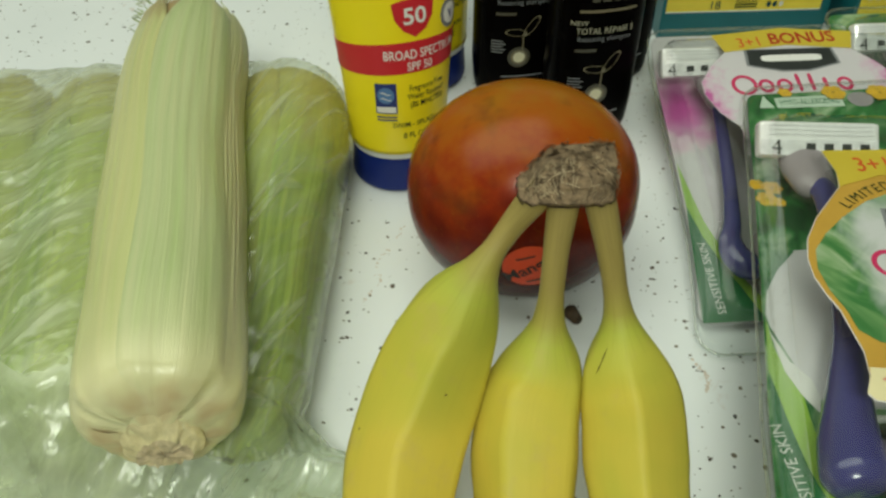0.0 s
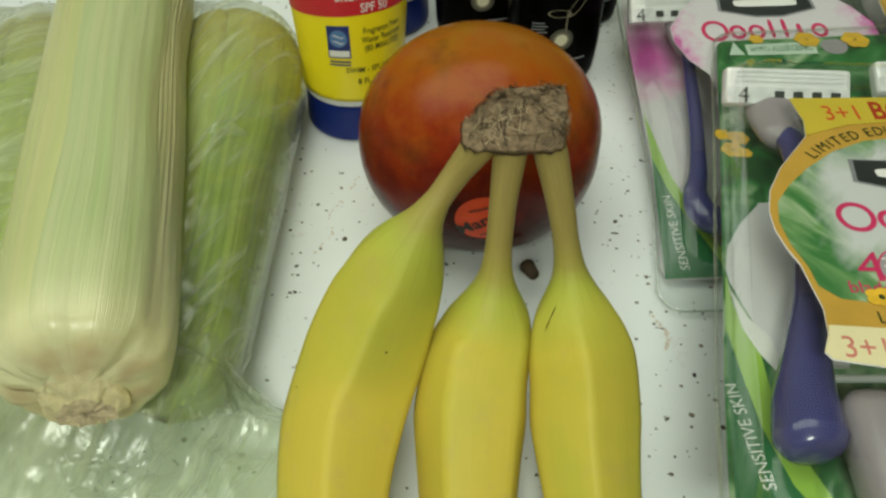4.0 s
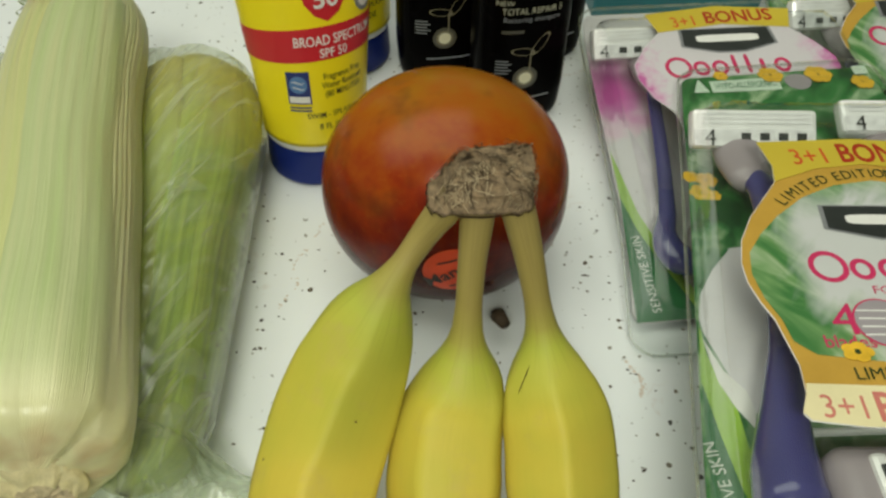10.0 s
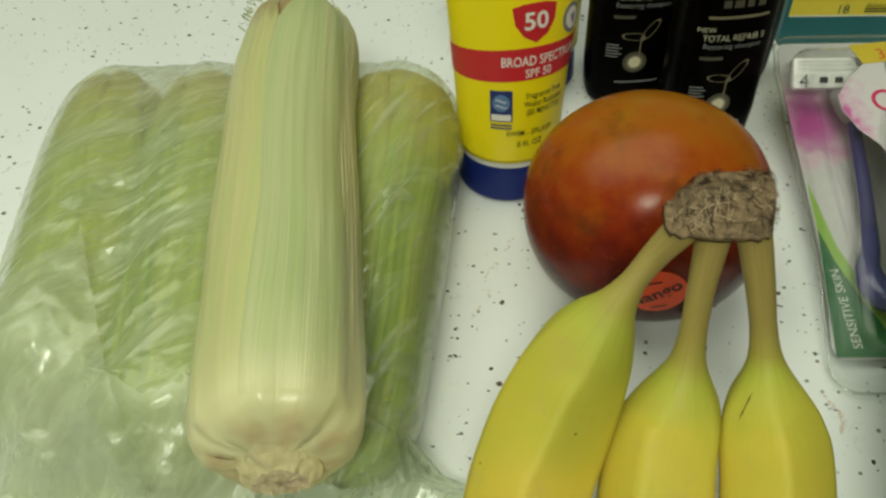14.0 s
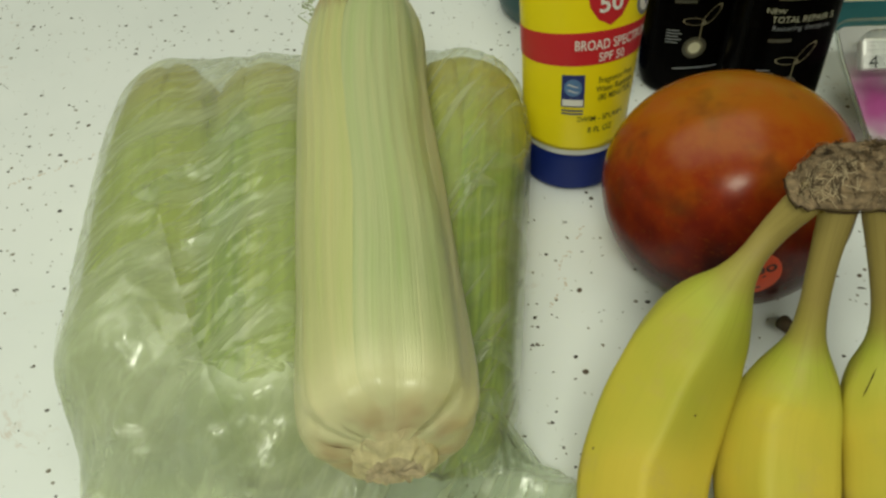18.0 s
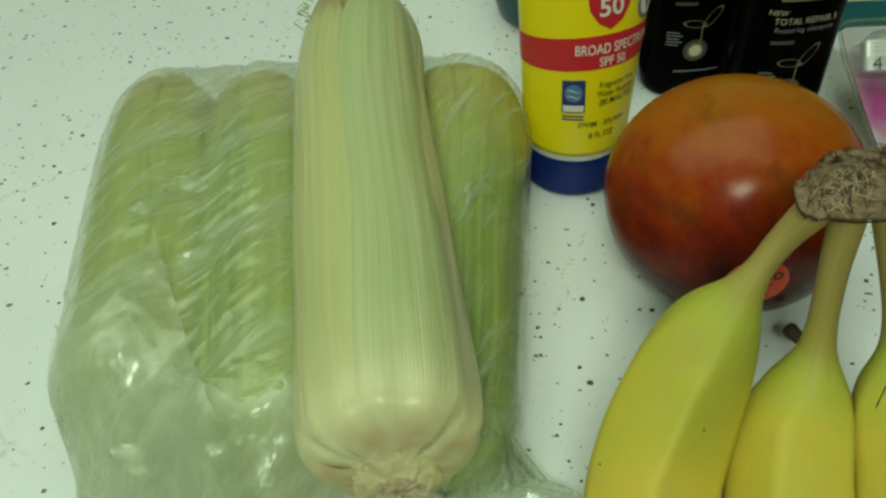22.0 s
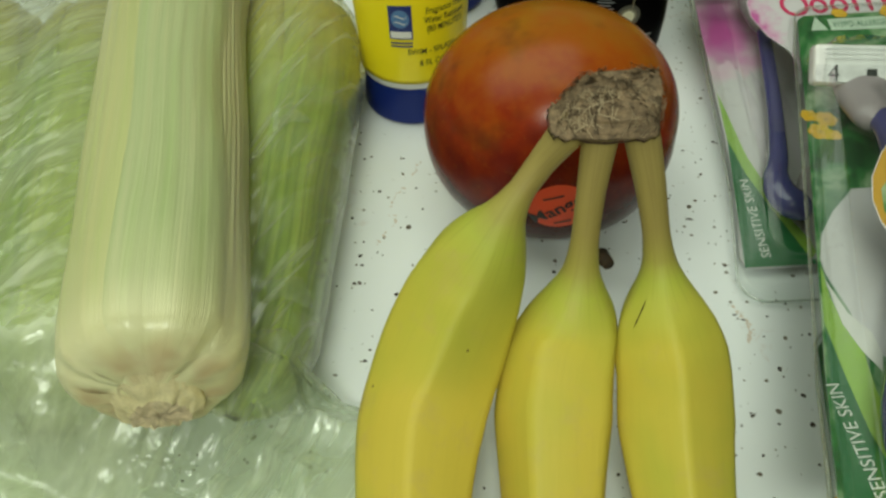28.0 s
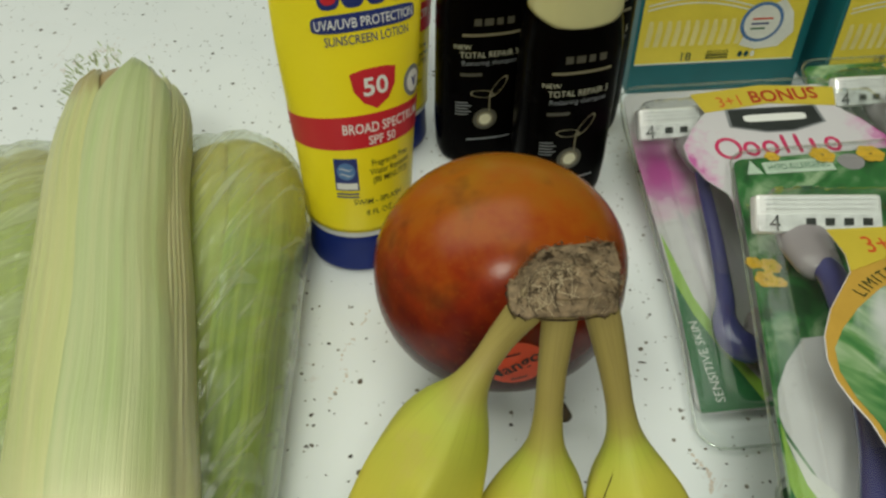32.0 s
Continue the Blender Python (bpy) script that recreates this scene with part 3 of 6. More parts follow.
FILM_MILKY = clear_plastic("milky_bag_film", (0.94, 0.96, 0.93), 0.35, 0.26, 0.27, 0.10, 0.06, 0.92, 0.002)
FILM_BUNCHED = clear_plastic("bunched_bag_film", (0.92, 0.95, 0.91), 0.35, 0.28, 0.40, 0.10, 0.05, 0.92, 0.002)
FILM_CREASED = clear_plastic("creased_film", (0.95, 0.98, 0.93), 0.45, 0.30, 0.22, 0.0, 0.05, 0.85)

# ---- room ----
def slab(name, x0, x1, y0, y1, z0, z1, material, label, category):
    ob = part(name, box_bm(x1 - x0, y1 - y0, z1 - z0, 0, ((x0 + x1) / 2, (y0 + y1) / 2, (z0 + z1) / 2)), material, None, smooth=False)
    return tagged(ob, label, category, kind="structure")


slab("floor", -1.9, 1.9, -2.4, 1.4, -0.95, -0.90, FLOOR, "plain brown vinyl floor of the room", "floor")
slab("ceiling", -1.9, 1.9, -2.4, 1.4, 1.60, 1.65, WHITE, "plain white painted ceiling of the room", "ceiling")
slab("wall_north", -1.9, 1.9, 1.40, 1.50, -0.90, 1.60, WALL, "plain cream painted wall behind the counter", "wall")
slab("wall_south", -1.9, 1.9, -2.50, -2.40, -0.90, 1.60, WALL, "plain cream painted wall of the room", "wall")
slab("wall_east", 1.9, 2.0, -2.4, 1.4, -0.90, 1.60, WALL, "plain cream painted wall of the room", "wall")
slab("wall_west", -2.0, -1.9, -2.4, 1.4, -0.90, 1.60, WALL, "plain cream painted wall of the room", "wall")

# unseen housings, added above the overhead fill and the near lamp
for lamp_at, lamp_size, power in LAMPS:
    fixture = root("ceiling_light", pose(lamp_at[0], lamp_at[1], 1.60), "added unseen white rectangular light housing on the ceiling", "ceiling light", kind="structure")
    part("housing", box_bm(lamp_size[0], lamp_size[1], 0.08, 0.01, (0, 0, -0.04)), WHITE, fixture, smooth=False)

counter = root("counter", pose(0, 0, -0.90), "white laminate counter with brown flecks", "counter")
part("worktop", box_bm(2.6, 1.3, 0.04, 0.004, (0, 0.55, 0.88)), LAMINATE, counter, smooth=False)
part("cabinet_base", box_bm(2.5, 1.15, 0.86, 0.004, (0, 0.60, 0.43)), WOOD, counter, "plain painted cabinet base", smooth=False)


# ---- corn ----
def frame_along(a, b):
    """A pose at a whose y axis points to b and whose z axis is up as far as it can be."""
    y = (Vector(b) - Vector(a)).normalized()
    x = y.cross(Vector((0, 0, 1))).normalized()
    z = x.cross(y)
    return Matrix.Translation(a) @ Matrix((x, y, z)).transposed().to_4x4()


EAR = [(-0.05, 0.30), (-0.01, 0.33), (0.0, 0.42), (0.006, 0.58), (0.014, 0.74), (0.025, 0.86), (0.040, 0.935), (0.060, 0.975), (0.085, 0.995), (0.12, 1.0), (0.35, 1.01), (0.6, 1.01), (0.76, 1.0), (0.82, 0.97), (0.86, 0.92), (0.89, 0.83), (0.915, 0.71), (0.94, 0.60), (1.0, 0.42)]
# the butt folds inwards round the stalk: a way along the ear for each share of its length
FOLD = [(-0.05, -0.020), (-0.015, 0.002), (0.0, 0.010), (0.006, 0.010), (0.014, 0.013), (0.025, 0.021), (0.040, 0.036), (0.06, 0.058), (0.08, 0.08), (1.1, 1.1)]

BLUNT = [(0.0, 0.40), (0.006, 0.55), (0.014, 0.72), (0.028, 0.86), (0.048, 0.94), (0.08, 0.985), (0.13, 1.0), (0.5, 1.0), (0.7, 0.96), (0.82, 0.87), (0.90, 0.75), (0.96, 0.58), (1.0, 0.34)]

CONE = [(0.0, 0.10), (0.012, 0.36), (0.03, 0.54), (0.06, 0.66), (0.12, 0.75), (0.3, 0.83), (0.6, 0.94), (0.78, 1.0), (0.88, 0.97), (0.93, 0.88), (0.97, 0.70), (1.0, 0.42)]


# the bare ear's leaves, under ones first: middle and half width in radians, length, lift, edge lift, skin
BARE_LEAVES = [
    (4.75, 0.85, 0.93, 0.0004, -0.0012, HUSK), (3.75, 0.80, 0.93, 0.0006, -0.0012, HUSK), (5.70, 0.80, 0.92, 0.0006, -0.0012, HUSK),
    (0.05, 0.62, 0.880, 0.0009, -0.0004, HUSK), (2.95, 0.60, 0.925, 0.0010, -0.0004, HUSK), (2.15, 0.55, 0.912, 0.0015, -0.0002, HUSK_STRAW),
    (0.50, 0.46, 0.872, 0.0017, 0.0004, HUSK), (1.22, 0.72, 0.912, 0.0025, 0.0006, HUSK_BROAD)]


def corn_ear(name, a, b, r, husk, seed, label, leaves=7, group="ears of corn", tuft=True, girth=BLUNT):
    rng = random.Random(seed)
    length = (Vector(b) - Vector(a)).length
    ear = root(name, frame_along(a, b), label, "corn", group)

    def skin(u, ang, lift, ridge, ph):
        shape = EAR if tuft else girth
        rad = r * (lerp_table(shape, u - 0.004) + 2 * lerp_table(shape, u) + lerp_table(shape, u + 0.004)) / 4 + lift
        rad += 0.0007 * math.sin(6 * ang + seed) * (1 - smooth01(-0.01, 0.02, u))
        rad += ridge * math.sin(ang * 46 + ph) * smooth01(0.05, 0.2, u)
        rad += 0.0009 * noise.noise(Vector((u * 5, math.cos(ang) * 1.4 + seed, math.sin(ang) * 1.4)))
        rad += 0.0030 * noise.noise(Vector((u * 2, ang * 2.5, seed))) * (1 - smooth01(0.0, 0.22, u)) * 0.9
        if tuft:
            # deep folds where the leaves gather round the stalk
            for fold, deep, wide in ((2.62, 0.0042, 0.10), (0.62, 0.0046, 0.11), (1.75, 0.0016, 0.16), (3.5, 0.003, 0.12), (5.6, 0.003, 0.12)):
                q = (ang - fold - 2.0 * max(u, 0.0) + math.pi) % (2 * math.pi) - math.pi
                rad -= deep * math.exp(-(q / wide) ** 2) * (1 - smooth01(0.008, 0.045, u))
        bend = 0.0044 * smooth01(0.62, 0.90, u) if tuft else 0.0
        return Vector((rad * math.cos(ang) + bend, (lerp_table(FOLD, u) if tuft else u) * length, rad * math.sin(ang)))

    low = 0.012 if tuft else 0.0
    sheet("inner_husk", lambda u, v: skin(u * ((0.912 if tuft else 0.985) + low) - low, v * 2 * math.pi, -0.0012, 0.0001, 0), 60, 96, HUSK_INNER if tuft else husk, ear, closed=True, cap=True)
    for k in range(leaves):
        mid = 2 * math.pi * k / leaves + rng.uniform(-0.25, 0.25)
        half = rng.uniform(0.55, 0.80)
        top = rng.uniform(0.90, 0.97)
        free = 1.0 if tuft else 0.12
        skin_of, lift0, hem = husk, 0.0006 + 0.0007 * (k % 3), -0.0012
        ph, sway = rng.uniform(0, 6), rng.uniform(-0.18, 0.18)
        if tuft:
            mid, half, top, lift0, hem, skin_of = BARE_LEAVES[k]
            sway *= 0.35

        def leaf(u, v, mid=mid, half=half, top=top, ph=ph, sway=sway, lift0=lift0, hem=hem, k=k, free=free):
            e = 2 * v - 1
            run = u * 1.004 - 0.004
            wide = half * (1.0 - (0.20 if tuft else 0.35) * smooth01(0.55, 1.0, u)) * (0.93 + 0.07 * math.sin(u * 9 + ph))
            if tuft:
                # the broad leaf and the straw one part in a narrow gap at the tip
                wide *= 1 - (0.42 * smooth01(0.84, 1.0, u) if (k == 7 and e > 0) or (k == 5 and e < 0) else 0.0)
            ang = mid + e * wide + sway * u + 0.02 * math.sin(u * 14 + ph) + 0.012 * e * noise.noise(Vector((u * 30, ph, e)))
            edge = 1 - abs(e) ** 6
            lift = 0.0003 * (k % 3) + (hem + (lift0 - hem) * edge) * smooth01(0.0, 0.05, run)
            # lengthwise pleats, strongest away from the butt
            folds, deep = (30, 0.00020) if k in (3, 6) else (19, 0.00009)
            pleat = deep * math.sin(e * folds + ph + 1.6 * noise.noise(Vector((u * 7, ph, e)))) * smooth01(0.10, 0.35, u) if tuft else 0.0
            p = skin(run * top, ang, lift + pleat, 0.00005 if tuft and k in (5, 7) else 0.00011, ph)
            p.z += 0.0006 * smooth01(0.9, 1.0, u) * math.sin(k * 2.1) * free
            p.x += 0.0012 * smooth01(0.88, 1.0, u) * math.cos(k * 1.7) * free
            p.y += 0.0007 * math.sin(3 * ang + k) * (1 - smooth01(0.0, 0.04, run))
            ragged = noise.noise(Vector((e * 3.0, ph, 1))) + 0.7 * noise.noise(Vector((e * 11, ph, 4)))
            p.y += ((0.002 * ragged - 0.010 * (e - 0.5) ** 2 if k == 7 else 0.005 * ragged - 0.004 * e * e)) * smooth01(0.88, 1.0, u) * free
            return p

        sheet("husk_leaf", leaf, 80, 64 if tuft else 26, skin_of, ear)

    def butt(u, v):
        ang = v * 2 * math.pi
        rough = noise.noise(Vector((math.cos(ang) * 2.5, math.sin(ang) * 2.5, u * 2)))
        rad = r * (0.44 + 0.03 * smooth01(0.1, 0.6, u)) + 0.0012 * math.sin(3 * ang + seed) + 0.0016 * rough
        rad *= 1 - 0.30 * smooth01(0.70, 1.0, u)
        fray = 0.0012 * noise.noise(Vector((math.cos(ang) * 9, math.sin(ang) * 9, u * 5))) * smooth01(0.5, 0.8, u)
        return Vector((rad * math.cos(ang), 0.006 - 0.0070 * u + 1.8 * fray, 0.80 * rad * math.sin(ang) - 0.009 * u * u))

    if tuft:
        stalk = sheet("shank", butt, 20, 48, SHANK, ear, "cut tan stalk end", closed=True)

        def cut(u, v):
            p = butt(1.0, v)
            rim = Vector((0, p.y, -0.009))
            q = rim.lerp(p, 1 - u)
            return q + Vector((0, 0.0011 * noise.noise(Vector((q.x * 420, 2, q.z * 420))) * (1 if u else 0), 0))

        sheet("cut_face", cut, 8, 48, SHANK_CUT, stalk, "brown fibrous cut face", closed=True)
        verts, faces = [], []
        for k in range(54):
            clump = k % 3
            ang = rng.uniform(2.2, 3.3) if clump == 0 else rng.uniform(1.3, 2.2) if clump == 1 else rng.uniform(0.1, 0.9)
            rad = r * rng.uniform(0.66, 0.90)
            y = rng.uniform(0.895, 0.928) if clump < 2 else rng.uniform(0.87, 0.90)
            p = Vector((rad * math.cos(ang), length * y, rad * math.sin(ang)))
            d = Vector((math.cos(ang) * rng.uniform(0.0, 1.0), rng.uniform(0.3, 1.1), math.sin(ang) * rng.uniform(0.0, 0.5))) * (0.0014 if clump == 0 else 0.0009 if clump == 1 else 0.0008)
            curl = rng.uniform(0.45, 0.85)
            w = Vector((0.00028, 0, 0.00024))
            for s in range(13):
                verts += [p - w, p + w]
                if s:
                    i = len(verts) - 4
                    faces.append((i, i + 1, i + 3, i + 2))
                p = p + d
                d = Matrix.Rotation(curl + rng.uniform(-0.2, 0.2), 3, (0.3, 0.6, 1)) @ d
        mesh_part("silk", verts, faces, SILK, ear, "frayed pale green silk strands")
    return ear


corn_ear("ear_of_corn", (-0.0985, 0.178, 0.070), (-0.1462, 0.467, 0.074), 0.0293, HUSK, 3, "pale green unshucked ear of corn lying on the bagged ears", 8)
corn_ear("ear_of_corn", (-0.199, 0.216, 0.0325), (-0.2460, 0.440, 0.0325), 0.0320, HUSK_GREEN, 11, "green unshucked ear of corn inside the plastic bag", 6, tuft=False)
corn_ear("ear_of_corn", (-0.146, 0.195, 0.0335), (-0.1945, 0.443, 0.0335), 0.0330, HUSK_GREEN, 17, "green unshucked ear of corn inside the plastic bag", 6, tuft=False)
corn_ear("ear_of_corn", (-0.0850, 0.200, 0.0250), (-0.0855, 0.440, 0.0340), 0.0328, HUSK_GREEN, 23, "green unshucked ear of corn inside the plastic bag, thick end away", 6, tuft=False, girth=CONE)

BAGGED = [((-0.199, 0.216), (-0.2460, 0.440), (0.0325, 0.0325), 0.0320, BLUNT), ((-0.146, 0.195), (-0.1945, 0.443), (0.0335, 0.0335), 0.0330, BLUNT), ((-0.0850, 0.200), (-0.0855, 0.440), (0.0250, 0.0340), 0.0328, CONE)]
ON_TOP = ((-0.0985, 0.178), (-0.1462, 0.467), (0.070, 0.074), 0.0293, EAR)


LEFT = [(0.10, -0.206), (0.195, -0.228), (0.234, -0.243), (0.306, -0.262), (0.384, -0.278), (0.404, -0.2815), (0.422, -0.279), (0.437, -0.270), (0.448, -0.253), (0.455, -0.230)]
RIGHT = [(0.10, -0.040), (0.165, -0.030), (0.19, -0.028), (0.206, -0.031), (0.2125, -0.036), (0.2140, -0.0555), (0.25, -0.0535), (0.30, -0.0500), (0.35, -0.0465), (0.39, -0.0465), (0.410, -0.0500), (0.424, -0.058), (0.435, -0.073), (0.443, -0.098), (0.450, -0.13), (0.455, -0.17)]
BAG_Y0, BAG_Y1, NU, NV = 0.10, 0.455, 220, 170


def smooth_array(x, a, b):
    f = np.clip((x - a) / (b - a), 0, 1)
    return f * f * (3 - 2 * f)


def finer(q):
    """A grid of values with a new one half way between each two."""
    for _ in range(2):
        wide = np.empty((q.shape[0] * 2 - 1, q.shape[1]))
        wide[::2], wide[1::2] = q, (q[1:] + q[:-1]) / 2
        q = wide.T
    return q


def bag_heights():
    """The film as a sheet that hangs over the ears and meets the counter at its rim."""
    ys = np.linspace(BAG_Y0, BAG_Y1, NU + 1)[:, None] * np.ones((1, NV + 1))
    x0 = np.interp(ys[:, 0], *zip(*LEFT))[:, None]
    x1 = np.interp(ys[:, 0], *zip(*RIGHT))[:, None]
    xs = x0 + (x1 - x0) * np.linspace(0, 1, NV + 1)[None, :]
    solid, lid = np.full(xs.shape, 0.001), np.full(xs.shape, 1.0)

    def over(ear, sign, grow, xs=xs, ys=ys):
        (ax, ay), (bx, by) = ear[0], ear[1]
        dx, dy = bx - ax, by - ay
        u = np.clip(((xs - ax) * dx + (ys - ay) * dy) / (dx * dx + dy * dy), 0.0, 1.0)
        d = np.hypot(xs - ax - u * dx, ys - ay - u * dy)
        rad = ear[3] * np.interp(u, *zip(*ear[4])) + grow
        mid = ear[2][0] + (ear[2][1] - ear[2][0]) * u
        return np.where(d < rad, mid + sign * np.sqrt(np.maximum(rad ** 2 - d ** 2, 0)), np.nan)

    for ear in BAGGED:
        solid = np.fmax(solid, over(ear, 1, 0.0036))
    lid = np.fmin(lid, over(ON_TOP, -1, 0.002))
    taut, bare = solid.copy(), solid - 0.0022
    for i in range(NU + 1):
        x, z = xs[i], solid[i]
        hull = []
        for j in range(NV + 1):
            while len(hull) > 1 and (z[hull[-1]] - z[hull[-2]]) * (x[j] - x[hull[-2]]) <= (z[j] - z[hull[-2]]) * (x[hull[-1]] - x[hull[-2]]):
                hull.pop()
            hull.append(j)
        line = np.interp(x, x[hull], z[hull])
        mid = smooth_array(x, -0.262, -0.235) * (1 - smooth_array(x, -0.085, -0.072))
        taut[i] = np.maximum(z, (line - 0.005 + 0.0035 * smooth01(0.37, 0.42, ys[i, 0])) * mid)
    solid = np.maximum(solid, taut)
    h = solid.copy()
    for _ in range(2600):
        mean = (h[:-2, 1:-1] + h[2:, 1:-1] + h[1:-1, :-2] + h[1:-1, 2:]) / 4
        h[1:-1, 1:-1] = np.maximum(solid[1:-1, 1:-1], mean - 0.000022)
    sag = smooth_array(xs, -0.086, -0.072) * (1 - smooth_array(ys, 0.218, 0.236))
    h = h - (h - np.maximum(solid, 0.004)).clip(0) * sag * 0.92
    # twice as fine for the creases
    xs, ys, h, solid, bare = (finer(q) for q in (xs, ys, h, solid, bare))
    lid = over(ON_TOP, -1, 0.002, xs, ys)
    tight = smooth_array(h - solid, 0.0, 0.012)
    n = np.zeros_like(h)
    for i in range(h.shape[0]):
        for j in range(h.shape[1]):
            x, y = xs[i, j], ys[i, j]
            p = Vector((x, y, 0))
            ca, sa = (0.70, 0.71) if x < -0.115 else (0.40, 0.92)
            along, across = x * ca + y * sa, y * ca - x * sa
            ridge = max(0.0, 1 - abs(noise.noise(Vector((along * 0.14, across, 0)) * 60)) * 3.6)
            ridge2 = max(0.0, 1 - abs(noise.noise(Vector((along * 0.20, across, 2)) * 95)) * 4.5)
            ridge3 = max(0.0, 1 - abs(noise.noise(Vector((along * 0.16, across, 5)) * 150)) * 5.0)
            n[i, j] = 0.0021 * ridge ** 2 + 0.0008 * ridge2 ** 2 + 0.0003 * ridge3 ** 2 + 0.0012 * noise.noise(p * 55) + 0.0004 * noise.noise(p * 180)
            slack = smooth01(-0.140, -0.175, x) * (1 - smooth01(0.29, 0.38, y)) * (0.55 + noise.noise(p * 24))
            n[i, j] += 0.005 * slack
            dents = smooth01(-0.222, -0.200, x) * (1 - smooth01(-0.142, -0.128, x)) * smooth01(0.19, 0.22, y) * (1 - smooth01(0.33, 0.38, y))
            edge = max(0.10, dents, 1 - smooth01(0.19, 0.215, y))
            near = noise.voronoi(Vector((along * 0.6, across, 1)) * 95)[0]
            n[i, j] += 0.0030 * edge * (near[1] - near[0])
            start = 0.176 + 0.024 * smooth01(-0.100, -0.080, x)
            loose = 1 - smooth01(start, start + 0.036 - 0.020 * smooth01(-0.100, -0.080, x), y)
            c = loose * (0.011 + 0.012 * noise.noise(p * 28) + 0.006 * max(0.0, 1 - 2.2 * abs(noise.noise(p * 34))))
            h[i, j] = max(h[i, j], c)
    h = h + n * (0.45 + 0.9 * tight)
    h = np.where(np.isnan(lid), h, np.maximum(np.minimum(h, np.where(np.isnan(lid), 1, lid)), bare))
    v = np.linspace(0, 1, h.shape[1])[None, :]
    rim = np.minimum(v, 1 - v) * (xs[:, -1:] - xs[:, :1])
    h = 0.0008 + np.maximum(h - 0.0008, 0.0006) * smooth_array(rim, 0, 0.005) * smooth_array(BAG_Y1 - ys, 0, 0.016)
    return xs, ys, h


XS, YS, HS = bag_heights()
NU, NV = NU * 2, NV * 2


HEM = 18


def tucked():
    """The film's points; on one side it follows its ear round and under."""
    pts = [[Vector((XS[i, j], YS[i, j], HS[i, j])) for j in range(NV + 1)] for i in range(NU + 1)]
    (ax, ay), (bx, by), (z0, z1), r, table = BAGGED[2]
    for row in pts:
        y = row[0].y
        w = smooth01(0.210, 0.226, y) * (1 - smooth01(0.418, 0.434, y))
        if w <= 0:
            continue
        u = (y - ay) / (by - ay)
        cx, cz, R = ax + (bx - ax) * u, z0 + (z1 - z0) * u, r * lerp_table(table, u) + 0.0034
        first = row[NV - HEM]
        a0 = math.atan2(first.z - cz, first.x - cx)
        R0 = math.hypot(first.z - cz, first.x - cx)
        for k in range(1, HEM + 1):
            f = k / HEM
            a = a0 + (radians(-62) - a0) * f
            rad = R0 + (R - R0) * min(1.0, f * 2) + 0.0007 * noise.noise(Vector((y * 60, f * 5, 3)))
            p = Vector((cx + rad * math.cos(a), y, max(cz + rad * math.sin(a), 0.0012)))
            row[NV - HEM + k] = row[NV - HEM + k].lerp(p, w)
    return pts


def film_part(name, material, label=""):
    cols = NV + 1
    verts = [p for row in tucked() for p in row]
    faces = [(i * cols + j, i * cols + j + 1, (i + 1) * cols + j + 1, (i + 1) * cols + j) for i in range(NU) for j in range(NV)]
    return mesh_part(name, verts, faces, material, bag, label)


bag = root("produce_bag", pose(0, 0, 0), "crumpled clear plastic produce bag round three ears of corn", "plastic bag")
film_part("film", FILM)


def mouth(u, v):
    """The bunched end, with an uneven inner edge."""
    x = lerp_table(LEFT, 0.17) * (1 - v) + lerp_table(RIGHT, 0.17) * v
    top = 0.208 + 0.030 * smooth01(-0.150, -0.180, x) + (0.018 - 0.013 * smooth01(-0.100, -0.080, x)) * noise.noise(Vector((x * 45, 3, 1))) + 0.003 * smooth01(-0.100, -0.080, x) + 0.004 * noise.noise(Vector((x * 200, 3, 1)))
    y = BAG_Y0 + 0.002 + (top - BAG_Y0) * u
    i = int(min(max((y - BAG_Y0) / (BAG_Y1 - BAG_Y0) * NU, 0), NU))
    x = XS[i][0] + (XS[i][-1] - XS[i][0]) * v
    p = Vector((x, y, 7))
    lift = 0.0012 + 0.0025 * max(0.0, 1 - 2.0 * abs(noise.noise(p * 36))) * (1 - u) + 0.002 * (0.5 + noise.noise(p * 25))
    return Vector((x, y, float(np.interp(x, XS[i], HS[i])) + lift))


sheet("bag_mouth", mouth, 90, 190, FILM_BUNCHED, bag, "bunched milky open end of the bag")


FLAP_RIGHT = [(0.150, -0.138), (0.183, -0.151), (0.229, -0.177), (0.262, -0.193), (0.288, -0.205)]


def flap(u, v):
    """A loose second layer of the bag that runs up to a point."""
    y = 0.150 + 0.138 * u
    x1 = lerp_table(FLAP_RIGHT, y)
    x0 = lerp_table(LEFT, y) + 0.004
    x0 += (x1 - 0.0006 - x0) * smooth01(0.225, 0.288, y) ** 1.4
    x = x0 + (x1 - x0) * v
    i = min(max((y - BAG_Y0) / (BAG_Y1 - BAG_Y0) * NU, 0), NU)
    col = XS[int(i)]
    h = float(np.interp(x, col, HS[int(i)]))
    p = Vector((x, y, 3))
    return Vector((x, y, h + 0.0022 + 0.004 * (0.5 + noise.noise(p * 20)) * math.sin(math.pi * v) + 0.0016 * max(0.0, 1 - 3 * abs(noise.noise(p * 45)))))


sheet("loose_flap", flap, 90, 80, FILM_MILKY, bag, "loose milky second layer of film")


